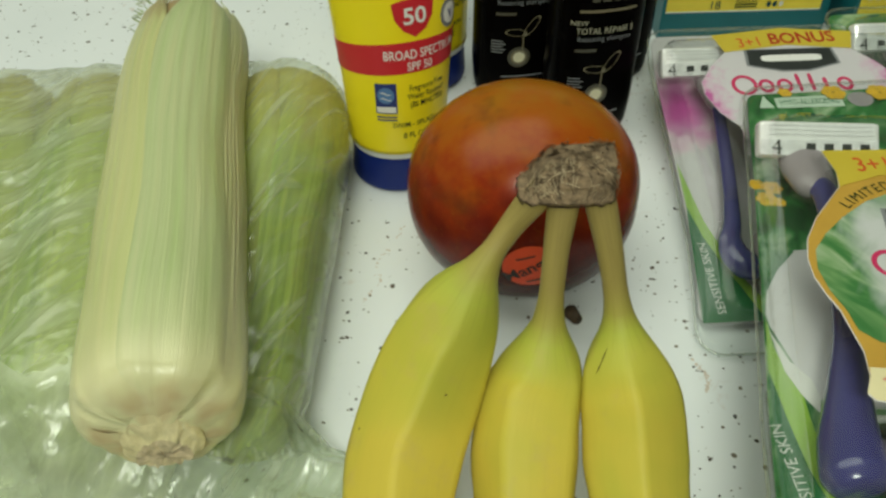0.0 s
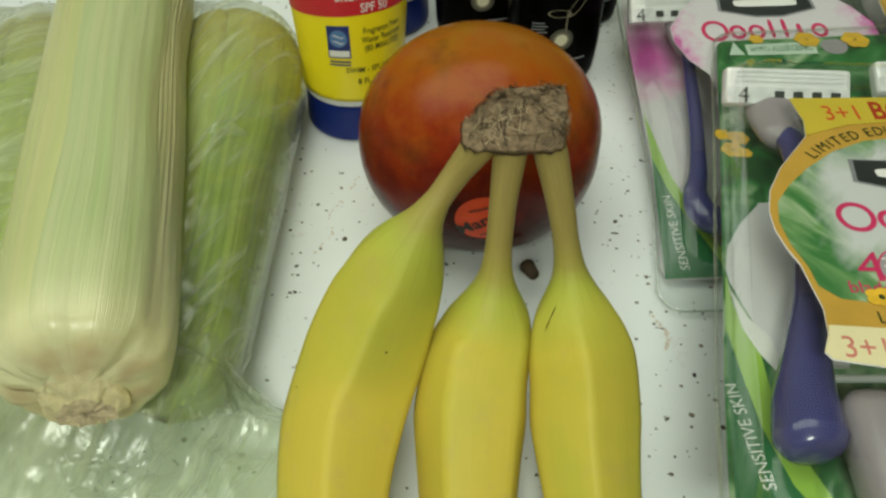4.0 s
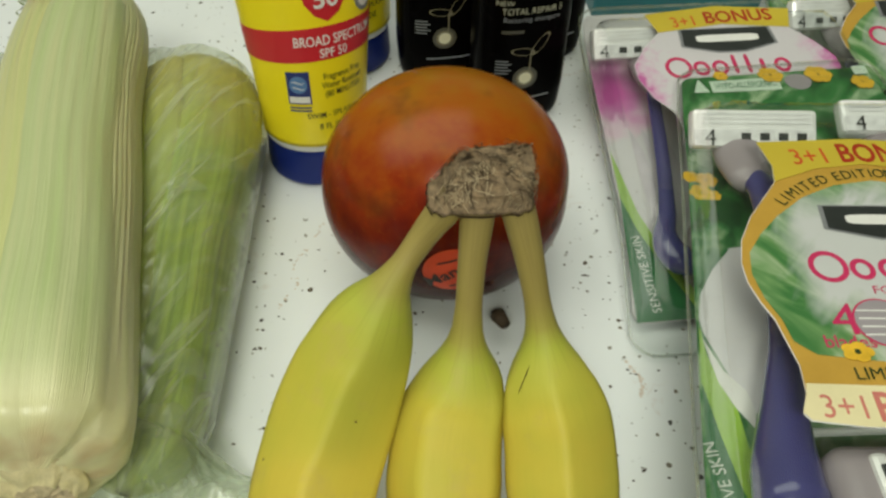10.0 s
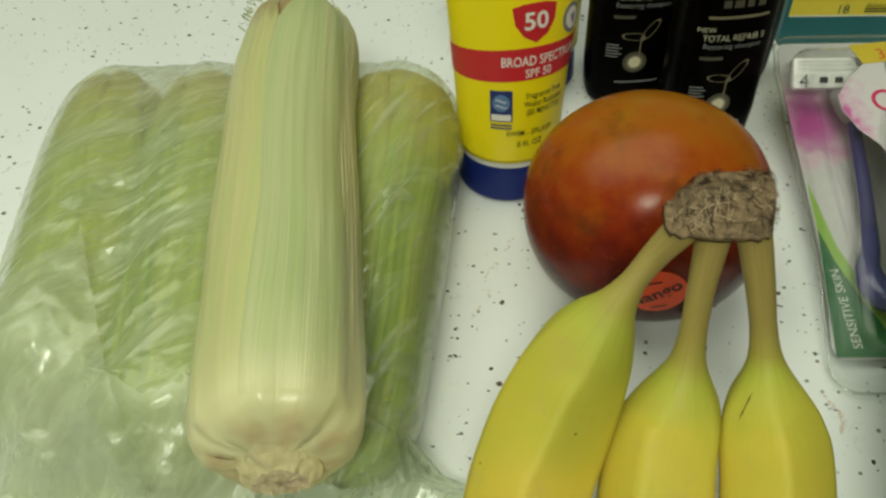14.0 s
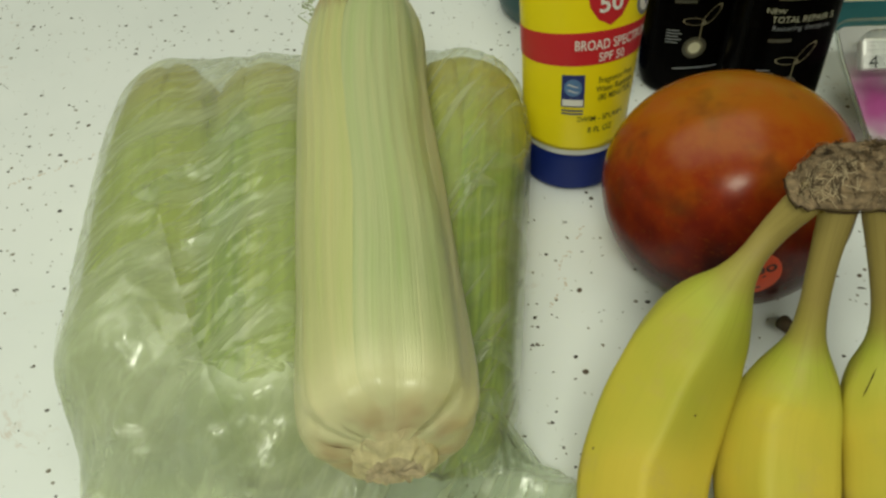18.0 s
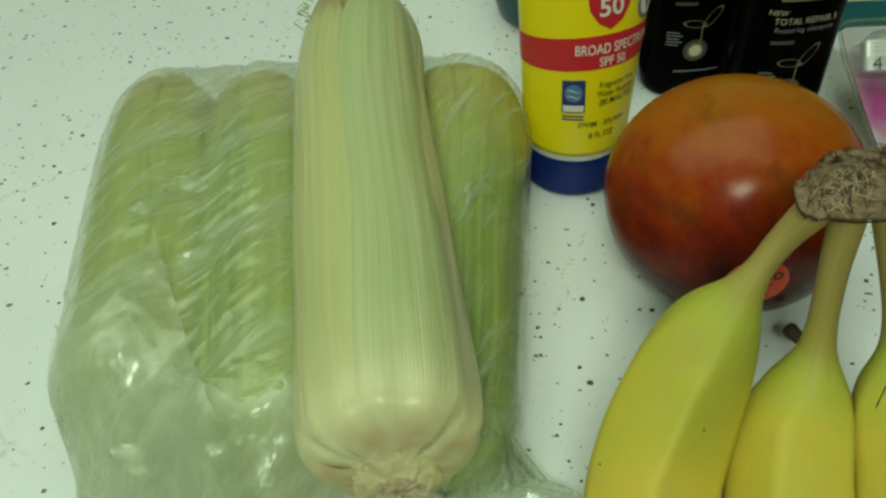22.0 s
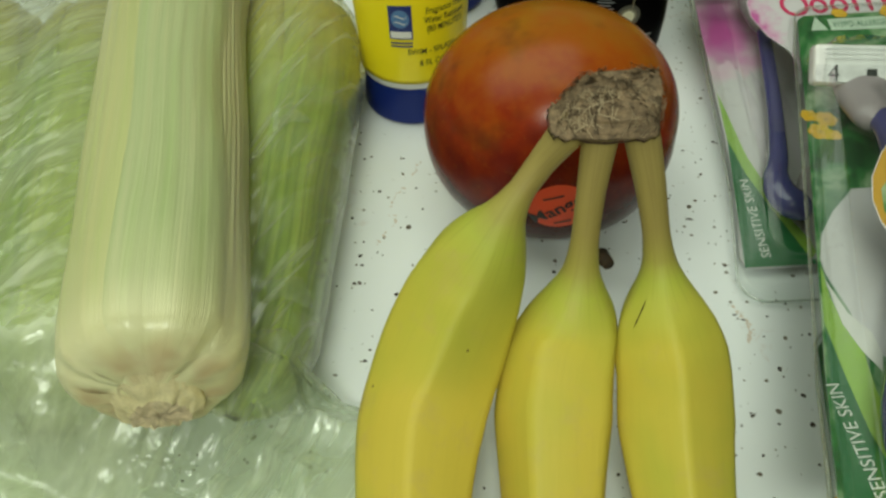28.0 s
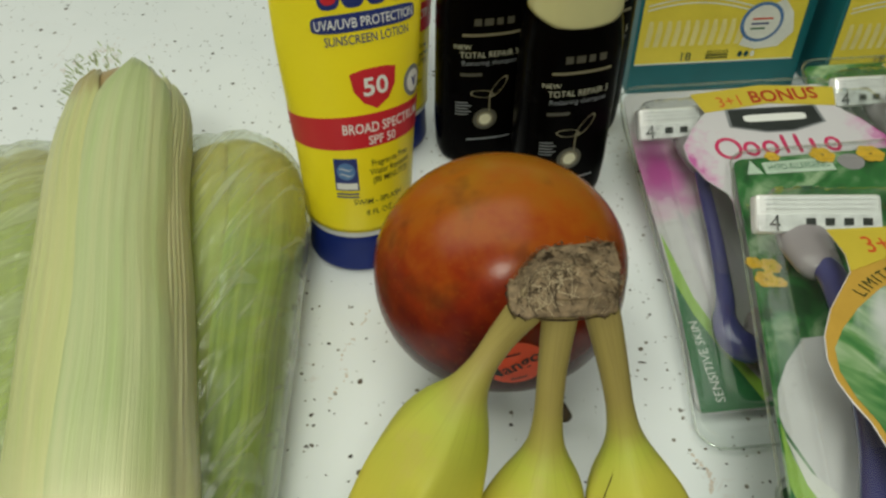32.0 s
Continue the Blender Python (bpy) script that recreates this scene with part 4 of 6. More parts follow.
# sharp creases in the film that catch the lamp
def crease(cx, cy, size, seed):
    rng = random.Random(seed)
    rough = [[rng.uniform(-1, 1) for _ in range(5)] for _ in range(5)]
    turn = rng.uniform(0.4, 1.0)

    def fn(u, v):
        a, b = (u - 0.5) * 2, (v - 0.5) * 1.1
        wob = 1 + 0.3 * math.sin(7 * u + seed) * math.cos(5 * v)
        x = cx + size * wob * (a * math.cos(turn) - b * math.sin(turn))
        y = cy + size * wob * (a * math.sin(turn) + b * math.cos(turn))
        i = int(min(max((y - BAG_Y0) / (BAG_Y1 - BAG_Y0) * NU, 0), NU))
        edge = min(u, 1 - u, v, 1 - v)
        return Vector((x, y, float(np.interp(x, XS[i], HS[i])) + 0.0006 + 0.15 * size * rough[round(u * 4)][round(v * 4)] * min(1.0, edge * 6) + 0.0012 * min(1.0, edge * 6)))

    sheet("crease", fn, 4, 4, FILM_CREASED, bag, "sharp crease in the film", smooth=False)


for k, (cx, cy, size) in enumerate(((-0.188, 0.279, 0.0070), (-0.159, 0.242, 0.0070), (-0.177, 0.293, 0.0110), (-0.212, 0.307, 0.0100), (-0.204, 0.322, 0.0090), (-0.076, 0.322, 0.0080), (-0.067, 0.238, 0.0080), (-0.190, 0.352, 0.0100), (-0.071, 0.215, 0.0080), (-0.190, 0.170, 0.0120), (-0.058, 0.180, 0.0110), (-0.130, 0.150, 0.0120))):
    crease(cx, cy, size, k + 3)


# ---- bananas ----
def banana(parent_name, pts, girth, seed, label):
    """A finger of the bunch along a bent line, five-sided and rounded."""
    finger = root(parent_name, pose(0, 0, 0), label, "banana", "bananas of the bunch")
    prof = list(zip((0.0, 0.05, 0.14, 0.22, 0.275, 0.32, 0.37, 0.43, 0.52, 0.68, 0.82, 0.92, 0.97, 1.0), girth))

    def skin(u, v):
        a = Vector(spline(pts, u))
        b = Vector(spline(pts, min(u + 0.01, 1.0))) - Vector(spline(pts, max(u - 0.01, 0.0)))
        t = b.normalized()
        side = Vector((1, 0, 0)) - t * t.x
        side.normalize()
        up = side.cross(t)
        ang = 2 * math.pi * v
        rel = (ang + seed / 2.5) % (0.4 * math.pi) - 0.2 * math.pi
        five = 1 + 0.80 * (math.cos(0.2 * math.pi) / math.cos(rel) - 0.895) * smooth01(0.25, 0.5, u) + 0.008 * noise.noise(Vector((u * 6, v * 3, seed)))
        rad = 0.25 * (lerp_table(prof, u - 0.02) + 2 * lerp_table(prof, u) + lerp_table(prof, u + 0.02)) * five
        return a + side * (rad * math.cos(ang)) + up * (rad * math.sin(ang))

    sheet("skin", skin, 90, 60, BANANA, finger, closed=True, cap=True)
    return finger, skin


LEFT_B = [(0.0345, 0.2420, 0.1275), (0.0240, 0.2400, 0.1115), (0.0120, 0.2310, 0.0954), (0.0002, 0.2235, 0.0700), (-0.0109, 0.2034, 0.0445), (-0.0167, 0.1773, 0.0330), (-0.0181, 0.1299, 0.0245), (-0.020, 0.055, 0.036)]
MID_B = [(0.0420, 0.2415, 0.1290), (0.0396, 0.2326, 0.1056), (0.0379, 0.2210, 0.0787), (0.0360, 0.2130, 0.0612), (0.0319, 0.2007, 0.0504), (0.0298, 0.1801, 0.0382), (0.0288, 0.1352, 0.0209), (0.029, 0.055, 0.034)]
RIGHT_B = [(0.0525, 0.2425, 0.1290), (0.0589, 0.2334, 0.1054), (0.0640, 0.2221, 0.081), (0.0666, 0.2129, 0.0649), (0.0693, 0.1998, 0.0509), (0.0701, 0.1794, 0.0364), (0.0729, 0.135, 0.0209), (0.073, 0.055, 0.034)]
b1, _ = banana("banana", LEFT_B, (0.0050, 0.0058, 0.0047, 0.0044, 0.0068, 0.0120, 0.0166, 0.0193, 0.0213, 0.0214, 0.0172, 0.0107, 0.0060, 0.0045), 1, "ripe yellow banana with a greenish neck, widest of the bunch")
b2, _ = banana("banana", MID_B, (0.0050, 0.0058, 0.0047, 0.0045, 0.0058, 0.0096, 0.0140, 0.0168, 0.0191, 0.0204, 0.0160, 0.0088, 0.0050, 0.0037), 2, "ripe yellow banana with a greenish neck, between two others")
b3, skin3 = banana("banana", RIGHT_B, (0.0050, 0.0058, 0.0049, 0.0044, 0.0055, 0.0085, 0.0126, 0.0159, 0.0186, 0.0193, 0.0152, 0.0088, 0.0050, 0.0037), 4, "ripe yellow banana with a thin dark scratch")


def crown(u, v):
    ang = 2 * math.pi * v
    w, d = 0.0169 - 0.0047 * u, 0.0088 - 0.0004 * u
    c, s = math.cos(ang), math.sin(ang)
    x = w * math.copysign(abs(c) ** 0.42, c)
    y = d * math.copysign(abs(s) ** 0.48, s)
    n = noise.noise(Vector((c * 3, s * 3, u * 4))) * 0.0012 + noise.noise(Vector((c * 12, s * 12, u * 14))) * 0.0008
    rough = 0.0014 * noise.noise(Vector((x * 400, y * 400, 5))) * smooth01(0.8, 1.0, u)
    return Vector((0.0420 + x * (1 + n * 25) + 0.0050 * u, 0.2418 + y + 0.0067 * u + n, 0.1268 + 0.0079 * u + 0.0022 * u * c + n * 0.5 + rough))


def crown_top(u, v):
    a, b = crown(1.0, v), Vector((0.0470, 0.2488, 0.1355))
    p = b + (a - b) * (1 - u)
    p.z += 0.0012 * noise.noise(Vector((p.x * 500, p.y * 500, 1))) * (1 if u > 0 else 0)
    return p


stub = sheet("crown", crown, 18, 64, CROWN, b2, "dry brown fibrous crown joining the stems", closed=True, cap=True)


def dry_edge(u, v):
    p = crown(-0.04 + 0.055 * u * (0.6 + 0.9 * abs(noise.noise(Vector((math.cos(6.283 * v) * 4, math.sin(6.283 * v) * 4, 2))))), v)
    q = Vector((0.0420, 0.2418, p.z))
    return p + (p - q).normalized() * 0.0002


sheet("dry_edge", dry_edge, 4, 64, BRUISE, stub, "thin dark dried seam", closed=True)
sheet("cut_face", crown_top, 10, 64, CROWN, stub, "frayed cut face", closed=True)


def strands(name, count, seed, longest, width, material, label):
    fib_v, fib_f = [], []
    frng = random.Random(seed)
    for k in range(count):
        p = crown_top(frng.random() * 0.9, frng.random()) if frng.random() < 0.45 else crown(frng.uniform(0.25, 1.0), frng.random())
        out = (p - Vector((0.0425, 0.243, 0.126))).normalized()
        side = out.cross(Vector((frng.uniform(-1, 1), frng.uniform(-1, 1), frng.uniform(-1, 1)))).normalized()
        bend, ln = frng.uniform(-0.0006, 0.0012), frng.uniform(0.002, longest)
        w = out.cross(side) * width
        for s in range(5):
            q = p + side * (ln * (s / 4 - 0.5)) + out * (0.0003 + bend * (1 - (s / 2 - 1) ** 2) + 0.0002)
            fib_v += [q - w, q + w]
            if s:
                i = len(fib_v) - 4
                fib_f.append((i, i + 1, i + 3, i + 2))
    mesh_part(name, fib_v, fib_f, material, stub, label)


strands("fibre_tuft", 460, 9, 0.0085, 0.00013, FIBRE, "loose straw-coloured fibres")
strands("dark_fibre_tuft", 170, 10, 0.0095, 0.00022, DARK_FIBRE, "dark dried fibres")

# a thin dark scratch on the third finger
SU, SV = min(((u, v) for u in np.linspace(0.3, 0.6, 31) for v in np.linspace(0, 1, 61)), key=lambda q: (skin3(*q) - Vector((0.0575, 0.2090, 0.0755))).length)


def scratch(u, v):
    wide = 0.0090 * math.sin(math.pi * min(max(u, 0.02), 0.98)) * (0.7 + 0.3 * math.sin(u * 9))
    p = skin3(SU - 0.020 + 0.082 * u, SV - 0.035 * (u - 0.2) + wide * (v - 0.5))
    q = Vector(spline(RIGHT_B, SU))
    return p + (p - q).normalized() * 0.0003


sheet("scratch", scratch, 16, 2, BRUISE, b3, "thin dark scratch")


# ---- mango ----
mango = root("mango", pose(0.038, 0.337, 0.0495), "red and orange ripe mango with a red sticker", "mango")


def mango_skin(u, v):
    th, ph = math.pi * u, 2 * math.pi * v
    n = Vector((math.sin(th) * math.cos(ph), math.sin(th) * math.sin(ph), math.cos(th)))
    k = 1 + 0.035 * n.x * n.z - 0.04 * max(0, n.y) * n.x + 0.008 * noise.noise(n * 1.7) + 0.10 * max(0, -n.z) * max(0, n.x) + 0.12 * max(0, -n.z) * max(0, -n.y)
    return Vector((n.x * 0.0560, n.y * 0.0530, n.z * 0.0500)) * k


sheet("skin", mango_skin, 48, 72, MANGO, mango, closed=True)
nub = bmesh.new()
bmesh.ops.create_cone(nub, cap_ends=True, segments=12, radius1=0.0036, radius2=0.0026, depth=0.008, matrix=pose(0.0225, -0.0548, -0.0345, 75, 0, 18))
part("stem", nub, MANGO_STEM, mango, "short dried brown stem")


def on_mango(x, y):
    """A place on the front of the mango, x along it and y up it."""
    a, b = x / 0.054 - 0.075, y / 0.052 - 0.10
    n = Vector((math.sin(a) * math.cos(b), -math.cos(a) * math.cos(b), math.sin(b)))
    k = 1 + 0.035 * n.x * n.z - 0.04 * max(0, n.y) * n.x + 0.008 * noise.noise(n * 1.7) + 0.10 * max(0, -n.z) * max(0, n.x) + 0.12 * max(0, -n.z) * max(0, -n.y)
    return Vector((n.x * 0.0564, n.y * 0.0534, n.z * 0.0504)) * k


patch("sticker", [(c * 0.91 - s * 0.41, c * 0.41 + s * 0.91) for c, s in oval(0.0048, -0.0004, 0.0124, 0.0124)], on_mango, STICKER_RED, mango, "oval red fruit sticker")


def on_sticker(x, y):
    return on_mango(x * 0.95 - y * 0.31, x * 0.31 + y * 0.95) * 1.006


writing("Mango", 0.0084, on_sticker, BLACK, mango, (0.0036, -0.0002), 1.05, 0.25, bold=0.02)
for k, wide in enumerate((0.0042, 0.0034)):
    patch("small_print_bar", rect(0.0040 - wide, (0.0058, -0.0088)[k], 0.0040 + wide, (0.0068, -0.0078)[k]), on_sticker, BLACK, mango)


# ---- sunscreen tubes ----
def sunscreen_tube(m, label):
    tube = root("sunscreen_tube", m, label, "sunscreen", "sunscreen tubes")
    H0, H1 = 0.027, 0.185

    def half(z):
        f = (z - H0) / (H1 - H0)
        return 0.0275 + 0.0065 * smooth01(0, 0.75, f), 0.0262 * (1 - 0.93 * smooth01(0.05, 1.0, f) ** 1.1)

    def wall(ang, z, lift=0.0):
        a, b = half(z)
        n = Vector((math.cos(ang) / a, math.sin(ang) / b, 0)).normalized()
        return Vector((a * math.cos(ang), b * math.sin(ang), z)) + n * lift

    def on_front(x, z, lift=0.00035):
        a, _ = half(z)
        return wall(-math.pi / 2 + x / a, z, lift)

    sheet("body", lambda u, v: wall(2 * math.pi * v, H0 + (H1 - H0) * u), 40, 64, YELLOW, tube, closed=True, cap=True)

    def cap_wall(u, v):
        prof = [(0.0, 0.0235), (0.06, 0.0262), (0.14, 0.0270), (0.85, 0.0262), (0.95, 0.0255), (1.0, 0.0235)]
        r = lerp_table(prof, u)
        return Vector((r * math.cos(2 * math.pi * v), r * 0.97 * math.sin(2 * math.pi * v), 0.0250 * u))

    sheet("cap", cap_wall, 30, 64, BLUE, tube, "dark blue screw cap", closed=True, cap=True)
    sheet("collar", lambda u, v: wall(2 * math.pi * v, H0 - 0.0028 + 0.0041 * u, 0.0004 - 0.0012 * (1 - u)), 4, 64, WHITE_PRINT, tube, "white plastic collar", closed=True)
    band = lambda x, u: on_front(x, 0.0745 + 0.0160 * u + 0.002 * math.cos(x / 0.03), 0.00025)
    sheet("band", lambda u, v: band(-0.056 + 0.112 * v, u), 3, 60, RED, tube, "red printed band")
    top = lambda x, y: on_front(x, y, 0.0006)
    writing("BROAD SPECTRUM", 0.0067, top, WHITE_PRINT, tube, (0.0118, 0.0862), 0.78, -0.02, bold=0.012)
    writing("SPF 50", 0.0062, top, WHITE_PRINT, tube, (0.0085, 0.0800), 0.85, -0.02, bold=0.012)
    shield = [(-0.0112, 0.0085), (-0.006, 0.0097), (0, 0.0100), (0.006, 0.0097), (0.0112, 0.0085), (0.0100, 0.0010), (0.006, -0.0045), (0, -0.0078), (-0.006, -0.0045), (-0.0100, 0.0010)]
    patch("shield", [(x * 1.03 + 0.0072, y * 1.05 + 0.1027) for x, y in shield], on_front, RED, tube, "red shield badge")
    writing("50", 0.0112, top, WHITE_PRINT, tube, (0.0074, 0.1052), 1.15, bold=0.020)
    patch("seal", oval(0.0312, 0.1010, 0.0080, 0.0076), on_front, GREY_PRINT, tube, "round grey seal with a tick")
    patch("seal_middle", oval(0.0312, 0.1010, 0.0058, 0.0055), top, WHITE_PRINT, tube)
    writing("v", 0.0100, lambda x, y: on_front(x, y, 0.0009), NAVY, tube, (0.0312, 0.1020), 0.9, bold=0.02)
    patch("logo_panel", rect(-0.0164, 0.0545, -0.0050, 0.0718), on_front, NAVY, tube, "blue square emblem")
    patch("logo_disc", oval(-0.0107, 0.0652, 0.0044, 0.0046), top, plain_blue, tube)
    for q in (-0.0016, 0.0014):
        patch("logo_wave", [(-0.0141, 0.0652 + q), (-0.0125, 0.0659 + q), (-0.0107, 0.0652 + q), (-0.0089, 0.0645 + q), (-0.0073, 0.0652 + q), (-0.0089, 0.0640 + q), (-0.0107, 0.0646 + q), (-0.0125, 0.0653 + q)], lambda x, z: on_front(x, z, 0.0008), WHITE_PRINT, tube, rings=1)
    patch("logo_strip", rect(-0.0157, 0.0553, -0.0057, 0.0588), top, WHITE_PRINT, tube)
    for k in range(2):
        patch("small_print_bar", rect(-0.0160, 0.0522 - 0.0018 * k, -0.0054, 0.0531 - 0.0018 * k), top, NAVY, tube)
    for i, w in enumerate(("Fragrance Free", "Water Resistant", "(80 MINUTES)")):
        writing(w, 0.0047, top, BLACK, tube, (0.0122, 0.0684 - 0.0046 * i), 0.74, bold=0.006)
    writing("SWIM - SPLASH", 0.0044, top, BLACK, tube, (0.0045, 0.0477), 0.85, bold=0.006)
    writing("8 FL OZ", 0.0048, top, BLACK, tube, (0.0042, 0.0410), 0.8, bold=0.006)
    patch("name_strip", oval(0.0075, 0.1340, 0.0270, 0.0040, 60, 5), on_front, NAVY, tube, "dark blue rounded strip")
    writing("UVA/UVB PROTECTION", 0.0060, top, WHITE_PRINT, tube, (0.0075, 0.1340), 0.80, bold=0.008)
    writing("SUNSCREEN LOTION", 0.0056, top, NAVY, tube, (0.0075, 0.1268), 0.80, bold=0.008)
    for i, (x, col) in enumerate(((-0.010, RED), (0.001, NAVY), (0.012, RED), (0.023, GREEN_PRINT))):
        patch("logo_letter_block", oval(x, 0.1475, 0.0054, 0.0074, 20, 3), on_front, NAVY, tube)
        patch("logo_letter_block", oval(x, 0.1480, 0.0038, 0.0056, 20, 3), top, col, tube)
    return tube


plain_blue = plain("sky_blue_print", (0.10, 0.22, 0.45), 0.4, bump=0)
tube_a = sunscreen_tube(pose(-0.0258, 0.4140, 0, 0, 0, 15), "yellow sunscreen tube with red band standing on its blue cap")
copy_thing(tube_a, pose(-0.0125, 0.5120, 0, 0, 0, 22))


# ---- shampoo bottles ----
def shampoo_bottle(m, label):
    bottle = root("shampoo_bottle", m, label, "shampoo bottle", "shampoo bottles")
    prof = [(0.0, 0.80), (0.02, 0.90), (0.06, 0.96), (0.20, 1.0), (0.80, 1.0), (0.92, 0.93), (0.98, 0.82), (1.0, 0.76)]
    H = 0.118

    def wall(ang, z, lift=0.0):
        k = lerp_table(prof, z / H)
        a, b = (0.0265 + lift) * k + lift * (1 - k), (0.0185 + lift) * k
        c, s = math.cos(ang), math.sin(ang)
        return Vector((a * math.copysign(abs(c) ** 0.75, c), b * math.copysign(abs(s) ** 0.75, s), z))

    def on_front(x, z, lift=0.0005):
        k = lerp_table(prof, z / H)
        a, b = 0.0265 * k, 0.0185 * k
        c = max(-0.98, min(0.98, x / a))
        c = math.copysign(abs(c) ** (1 / 0.75), c)
        s = math.sqrt(1 - c * c)
        return Vector((x, -b * s ** 0.75 - lift, z))

    sheet("body", lambda u, v: wall(2 * math.pi * v, H * u), 40, 72, BOTTLE, bottle, closed=True, cap=True)

    def cap_wall(u, v):
        k = lerp_table([(0.0, 1.0), (0.85, 0.97), (0.95, 0.90), (1.0, 0.78)], u)
        ang = 2 * math.pi * v
        c, s = math.cos(ang), math.sin(ang)
        low = 0.006 * s * s if s < 0 else 0.0
        return Vector((0.0240 * k * math.copysign(abs(c) ** 0.8, c), 0.0168 * k * math.copysign(abs(s) ** 0.8, s), H - 0.003 - low + (0.036 + low) * u))

    sheet("cap", cap_wall, 16, 64, GOLD, bottle, "pale gold flip cap", closed=True, cap=True)
    for x, w in ((-0.008, 0.004), (-0.002, 0.005), (0.004, 0.0035), (0.010, 0.004)):
        patch("name_bar", rect(x - w / 2, 0.0925, x + w / 2, 0.0965), on_front, DIM_PRINT, bottle)
    patch("line_bar", rect(-0.016, 0.0862, 0.016, 0.0878), on_front, GOLD_PRINT, bottle)
    writing("NEW", 0.0040, on_front, CREAM_PRINT, bottle, (-0.0155, 0.0800), 1.0)
    writing("TOTAL REPAIR 5", 0.0052, on_front, CREAM_PRINT, bottle, (-0.0005, 0.0752), 0.86)
    writing("Restoring shampoo", 0.0044, on_front, GREY_PRINT, bottle, (-0.0005, 0.0703), 0.90)
    patch("small_bar", rect(-0.0165, 0.0620, -0.0045, 0.0640), on_front, DIM_PRINT, bottle)
    for i in range(5):
        patch("text_bar", rect(-0.0185, 0.0370 + i * 0.0019, -0.0118 + 0.0018 * (i % 2), 0.0377 + i * 0.0019), on_front, GREY_PRINT, bottle)
    patch("drop_halo", oval(-0.0015, 0.0335, 0.0070, 0.0070), lambda x, z: on_front(x, z, 0.0003), DIM_PRINT, bottle, "dim halo round the drop")
    patch("drop_ring", oval(-0.0015, 0.0335, 0.0050, 0.0050), lambda x, z: on_front(x, z, 0.0004), GOLD_PRINT, bottle)
    patch("golden_drop", oval(-0.0015, 0.0335, 0.0036, 0.0036), on_front, DROP_PRINT, bottle, "pale glowing drop emblem")

    def loop_print(cx, cy, a, b, turn):
        c, s = math.cos(turn), math.sin(turn)

        def fn(u, v):
            q = 2 * math.pi * u
            k = 0.86 + 0.14 * v
            x, y = a * k * math.cos(q), b * k * math.sin(q)
            return on_front(cx + c * x - s * y, cy + s * x + c * y, 0.0006)
        sheet("leaf_loop", fn, 40, 1, GOLD_PRINT, bottle)

    loop_print(-0.0040, 0.0505, 0.0068, 0.0024, -0.12)
    loop_print(0.0055, 0.0545, 0.0078, 0.0026, 0.95)
    patch("drop_stem", rect(0.0002, 0.0385, 0.0009, 0.0500), on_front, GOLD_PRINT, bottle)
    patch("foot_bar", rect(-0.012, 0.0195, 0.014, 0.0205), on_front, GREY_PRINT, bottle)
    return bottle


sh_a = shampoo_bottle(pose(0.0855, 0.4560, 0, 0, 0, 12), "black shampoo bottle with pale gold cap on the counter")
copy_thing(sh_a, pose(0.0450, 0.4960, 0, 0, 0, 8))
copy_thing(sh_a, pose(0.1080, 0.5150, 0, 0, 0, 20))


